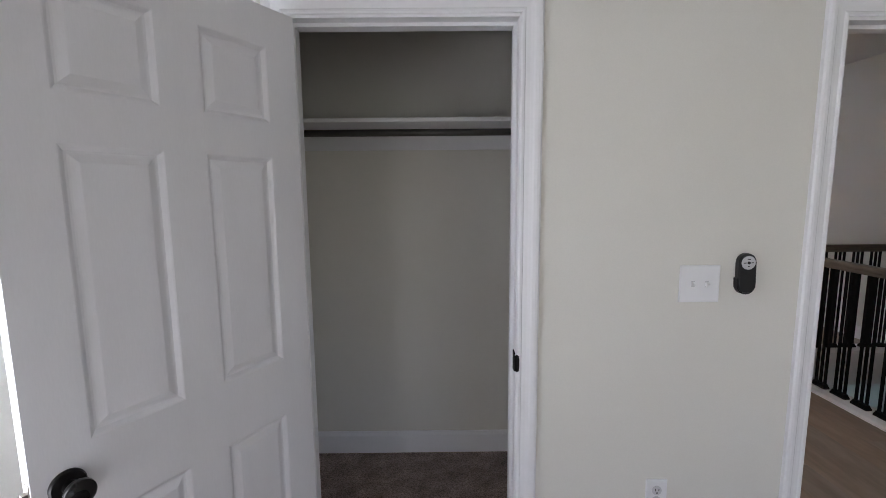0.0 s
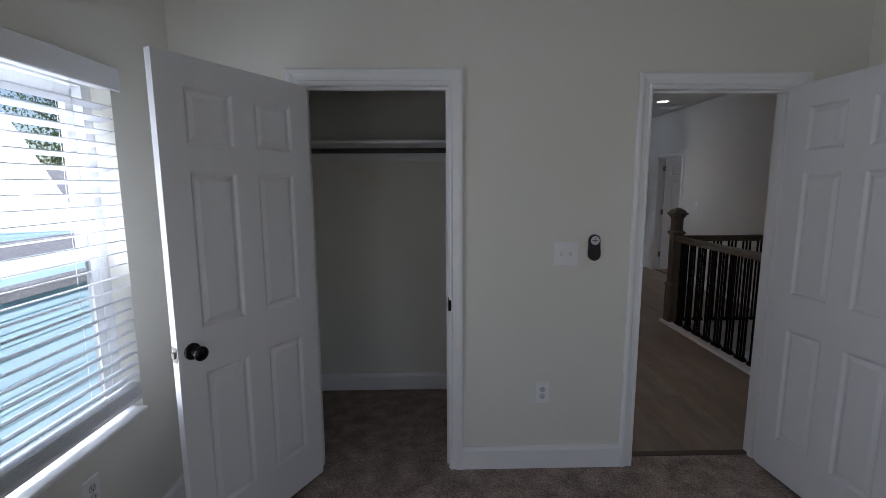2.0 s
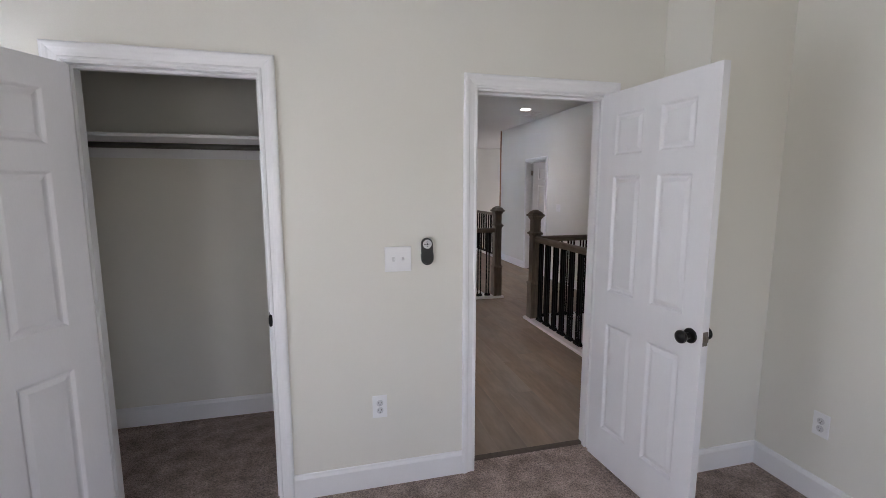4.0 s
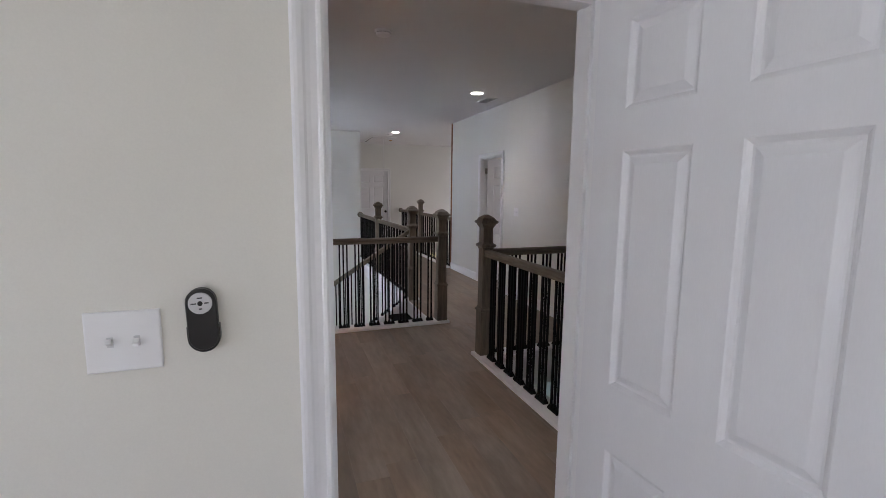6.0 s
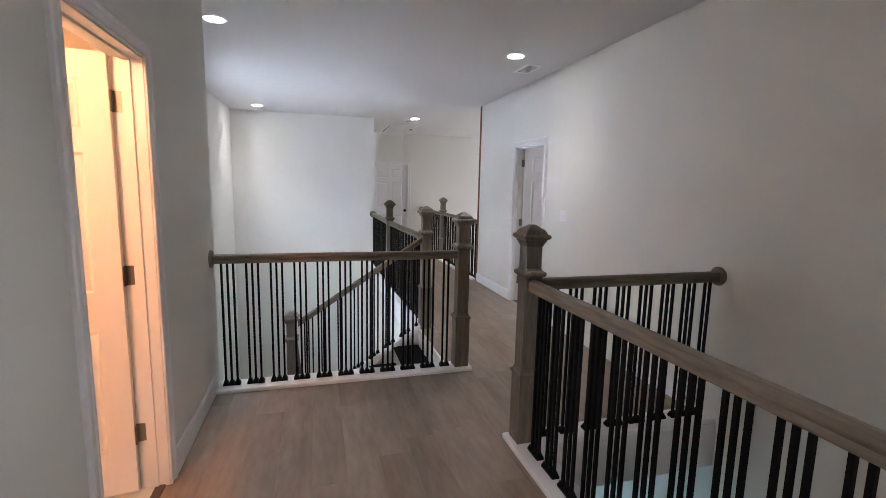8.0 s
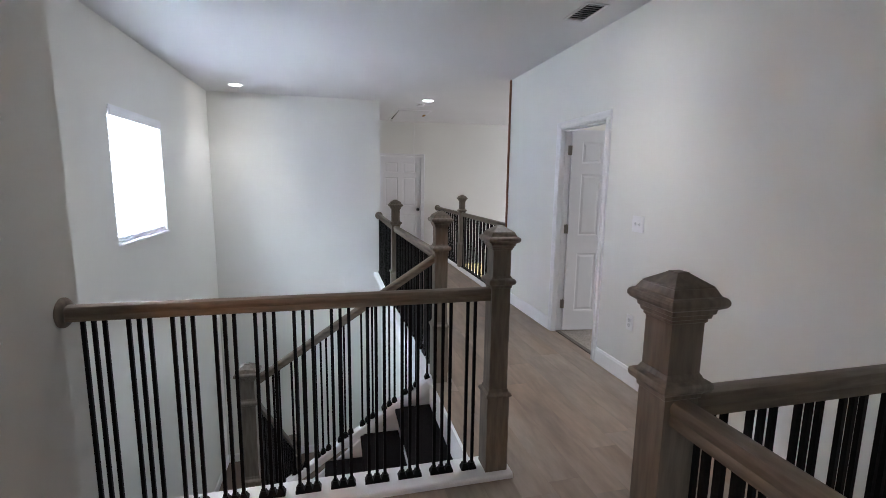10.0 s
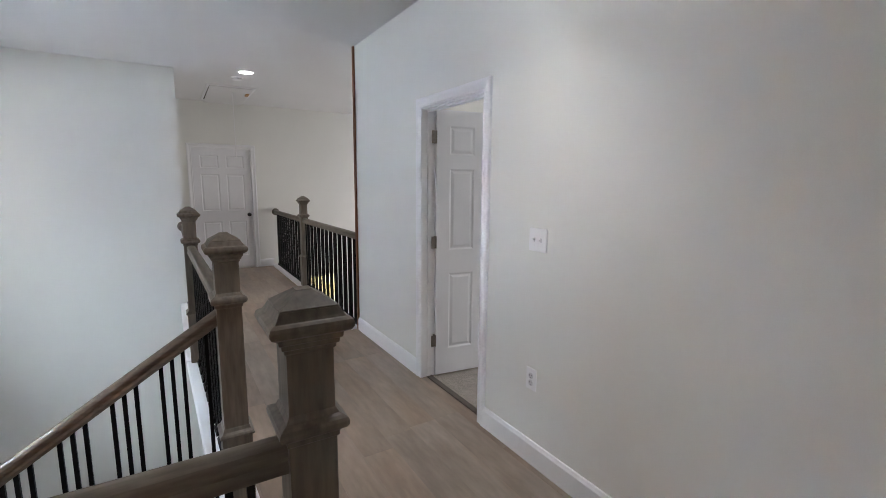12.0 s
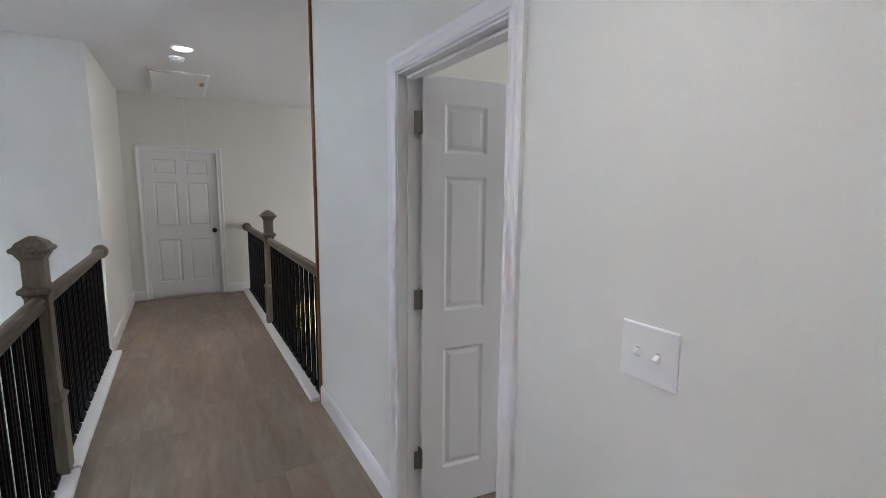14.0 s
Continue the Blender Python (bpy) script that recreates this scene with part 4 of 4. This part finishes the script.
for i in range(9):
    y = -vl + 0.036 + i * 0.037
    bm = bmesh.new()
    box(bm, -vw + 0.02, vw - 0.02, -0.007, 0.007, -0.0008, 0.0008)
    o = part("slat", bm, PLASTIC, ob)
    o.matrix_basis = Matrix.Translation((0, y, -0.006)) @ pose(0, 0, 0, 35, 0, 0)

ob = thing("attic_hatch", Matrix.Translation((3.712, 11.98, CEIL)), "white attic hatch door hanging slightly open with a pull cord", "attic hatch")
bm = bmesh.new()
hx, hy = 0.275, 0.645
for a in ((-hx - 0.03, hx + 0.03, -hy - 0.03, -hy), (-hx - 0.03, hx + 0.03, hy, hy + 0.03), (-hx - 0.03, -hx, -hy, hy), (hx, hx + 0.03, -hy, hy)):
    box(bm, *a, -0.012, -0.001)
part("frame", bm, TRIM, ob)
bm = bmesh.new()
box(bm, -hx + 0.006, hx - 0.006, -hy + 0.006, hy - 0.006, -0.016, -0.004)
bm.transform(Matrix.Translation((0, -hy, -0.006)) @ pose(0, 0, 0, -1.3, 0, 0) @ Matrix.Translation((0, hy, 0)))
part("panel", bm, CEILING, ob)
# flat dark sheet, painted shade where the attic hollow would be
bm = bmesh.new()
box(bm, -hx + 0.002, hx - 0.002, -hy + 0.002, hy - 0.002, -0.003, -0.001)
part("opening", bm, SLOT_SHADE_PRINT, ob, "dark sheet for the shaded gap above the hatch panel")
bm = bmesh.new()
box(bm, hx - 0.06, hx - 0.02, -0.35, -0.20, -0.046, -0.030)
part("wood_strip", bm, PINE, ob, "bare pine strip")
bm = bmesh.new()
lathe(bm, [(0.002, -0.93), (0.008, -0.925), (0.008, -0.86), (0.0045, -0.85), (0.0045, -0.018)], 8, Matrix.Translation((0.03, -0.40, 0)))
part("pull_cord", bm, PLASTIC, ob, "thin white pull cord")

# ---------------- outside ----------------
GROUND = LOW - 0.35
slab("ground", [(-400, 400, -400, 400)], GROUND - 1, GROUND, LAWN, "green lawn outside the house", "ground")


def neighbour_house(m, w, d, h, label, siding=SIDING, slope=0.16, e=0.5):
    ob = thing("house", m, label, "house")
    bm = bmesh.new()
    box(bm, -d / 2, d / 2, -w / 2, w / 2, 0, h)
    part("wall", bm, siding, ob)
    bm = bmesh.new()
    n = int(h / 0.16)
    for i in range(n):
        b2 = bmesh.new()
        rings(b2, [[(d / 2, y, i * 0.16), (d / 2 + 0.02, y, i * 0.16), (d / 2 + 0.004, y, i * 0.16 + 0.158), (d / 2, y, i * 0.16 + 0.158)] for y in (-w / 2, w / 2)])
        join(bm, b2)
    part("siding", bm, siding, ob)
    bm = bmesh.new()
    rings(bm, [[(-d / 2 - e, y, h - 0.1), (0, y, h + d * slope), (d / 2 + e, y, h - 0.1), (d / 2 + e, y, h - 0.25), (0, y, h + d * slope - 0.2), (-d / 2 - e, y, h - 0.25)]
               for y in (-w / 2 - 0.3, w / 2 + 0.3)])
    part("roof", bm, ROOFING, ob, "grey shingle roof")
    for y in (-w * 0.3, 0.0, w * 0.3):
        for z in (h - 2.0,):
            if h < 4.0:
                continue
            bm = bmesh.new()
            box(bm, d / 2 + 0.005, d / 2 + 0.06, y - 0.55, y + 0.55, z, z + 1.4)
            o = part("window", bm, VINYL, ob, "white framed window")
            bm = bmesh.new()
            box(bm, d / 2 + 0.061, d / 2 + 0.066, y - 0.47, y + 0.47, z + 0.08, z + 1.32)
            part("pane", bm, BLACKPLASTIC, o)
    return ob


neighbour_house(pose(-6.6, 4.0, GROUND, 0, 0, 0), 13, 3.6, 3.85, "light blue sided house with a low grey shingle roof", SIDING, 0.065, 0.12)
neighbour_house(pose(-22.0, 20.0, GROUND, 0, 0, -42), 15, 9, 4.4, "light blue sided house with a grey shingle roof, further off")

# made-up house, its pale siding gives the foyer window a bright yellow view
neighbour_house(pose(7.0, 24.0, GROUND, 0, 0, -90), 14, 8, 5.2, "pale yellow sided house added to brighten the foyer window view", SIDING_Y)


def tree(x, y, h, seed):
    rng = random.Random(seed)
    ob = thing("tree", Matrix.Translation((x, y, GROUND)), "green leafy garden tree", "tree")
    bm = bmesh.new()
    lathe(bm, [(0.20, 0), (0.15, h * 0.3), (0.08, h * 0.7), (0.02, h * 0.95)], 10)
    for i in range(7):
        b2 = bmesh.new()
        lathe(b2, [(0.06, 0), (0.02, h * 0.3)], 6)
        join(bm, b2, pose(0, 0, h * (0.35 + 0.06 * i), 40 + rng.random() * 25, 0, i * 137))
    part("trunk", bm, BARK, ob)
    verts, faces = [], []
    for i in range(9000):
        a, b, r = rng.random() * 6.283, rng.random(), rng.random() ** 0.5
        cz = h * (0.35 + 0.65 * b)
        rad = h * 0.30 * math.sin(math.pi * (0.12 + 0.84 * b)) * r * (0.75 + 0.35 * math.sin(3 * a + 5 * b))
        c = Vector((rad * math.cos(a), rad * math.sin(a), cz))
        q = Euler((rng.random() * 6, rng.random() * 6, rng.random() * 6)).to_matrix()
        k = len(verts)
        for p in ((-0.11, 0, 0), (0, -0.06, 0.02), (0.11, 0, 0), (0, 0.06, 0.02)):
            verts.append(tuple(c + q @ Vector(p) * (h / 15)))
        faces.append((k, k + 1, k + 2, k + 3))
    me = bpy.data.meshes.new("crown")
    me.from_pydata(verts, [], faces)
    me.materials.append(LEAF)
    reuse("crown", me, ob)
    return ob


for i, (x, y, h) in enumerate(((-25.0, 32.0, 14.0), (-38, 30, 13.0), (-24, -4, 10), (4.4, 17.5, 5.0), (8.2, 17.0, 5.0))):
    tree(x, y, h, i + 5)

# ---------------- floor planks ----------------
rng = random.Random(4)
PW, PL = 0.180, 1.22


def plank_mesh(w, l):
    bm = bmesh.new()
    g, c = 0.0002, 0.0005
    rings(bm, [[(g, g, -0.006), (w - g, g, -0.006), (w - g, l - g, -0.006), (g, l - g, -0.006)],
               [(g, g, -0.0006), (w - g, g, -0.0006), (w - g, l - g, -0.0006), (g, l - g, -0.0006)],
               [(g + c, g + c, 0), (w - g - c, g + c, 0), (w - g - c, l - g - c, 0), (g + c, l - g - c, 0)]], cap0=False)
    return finish(bm, "plank", PLANK)


PLANK_MESHES = {}
for x0, x1, y0, y1 in HALL_RECTS:
    x = x0
    while x < x1 - 0.004:
        w = round(min(PW, x1 - x), 3)
        y = y0 - rng.random() * PL
        while y < y1 - 0.004:
            a, b = max(y, y0), min(y + PL, y1)
            l = round(b - a, 2)
            if l > 0.02:
                key = (w, l)
                if key not in PLANK_MESHES:
                    PLANK_MESHES[key] = plank_mesh(*key)
                reuse("plank", PLANK_MESHES[key], hall_floor, Matrix.Translation((x, a, 0)))
            y += PL
        x += PW
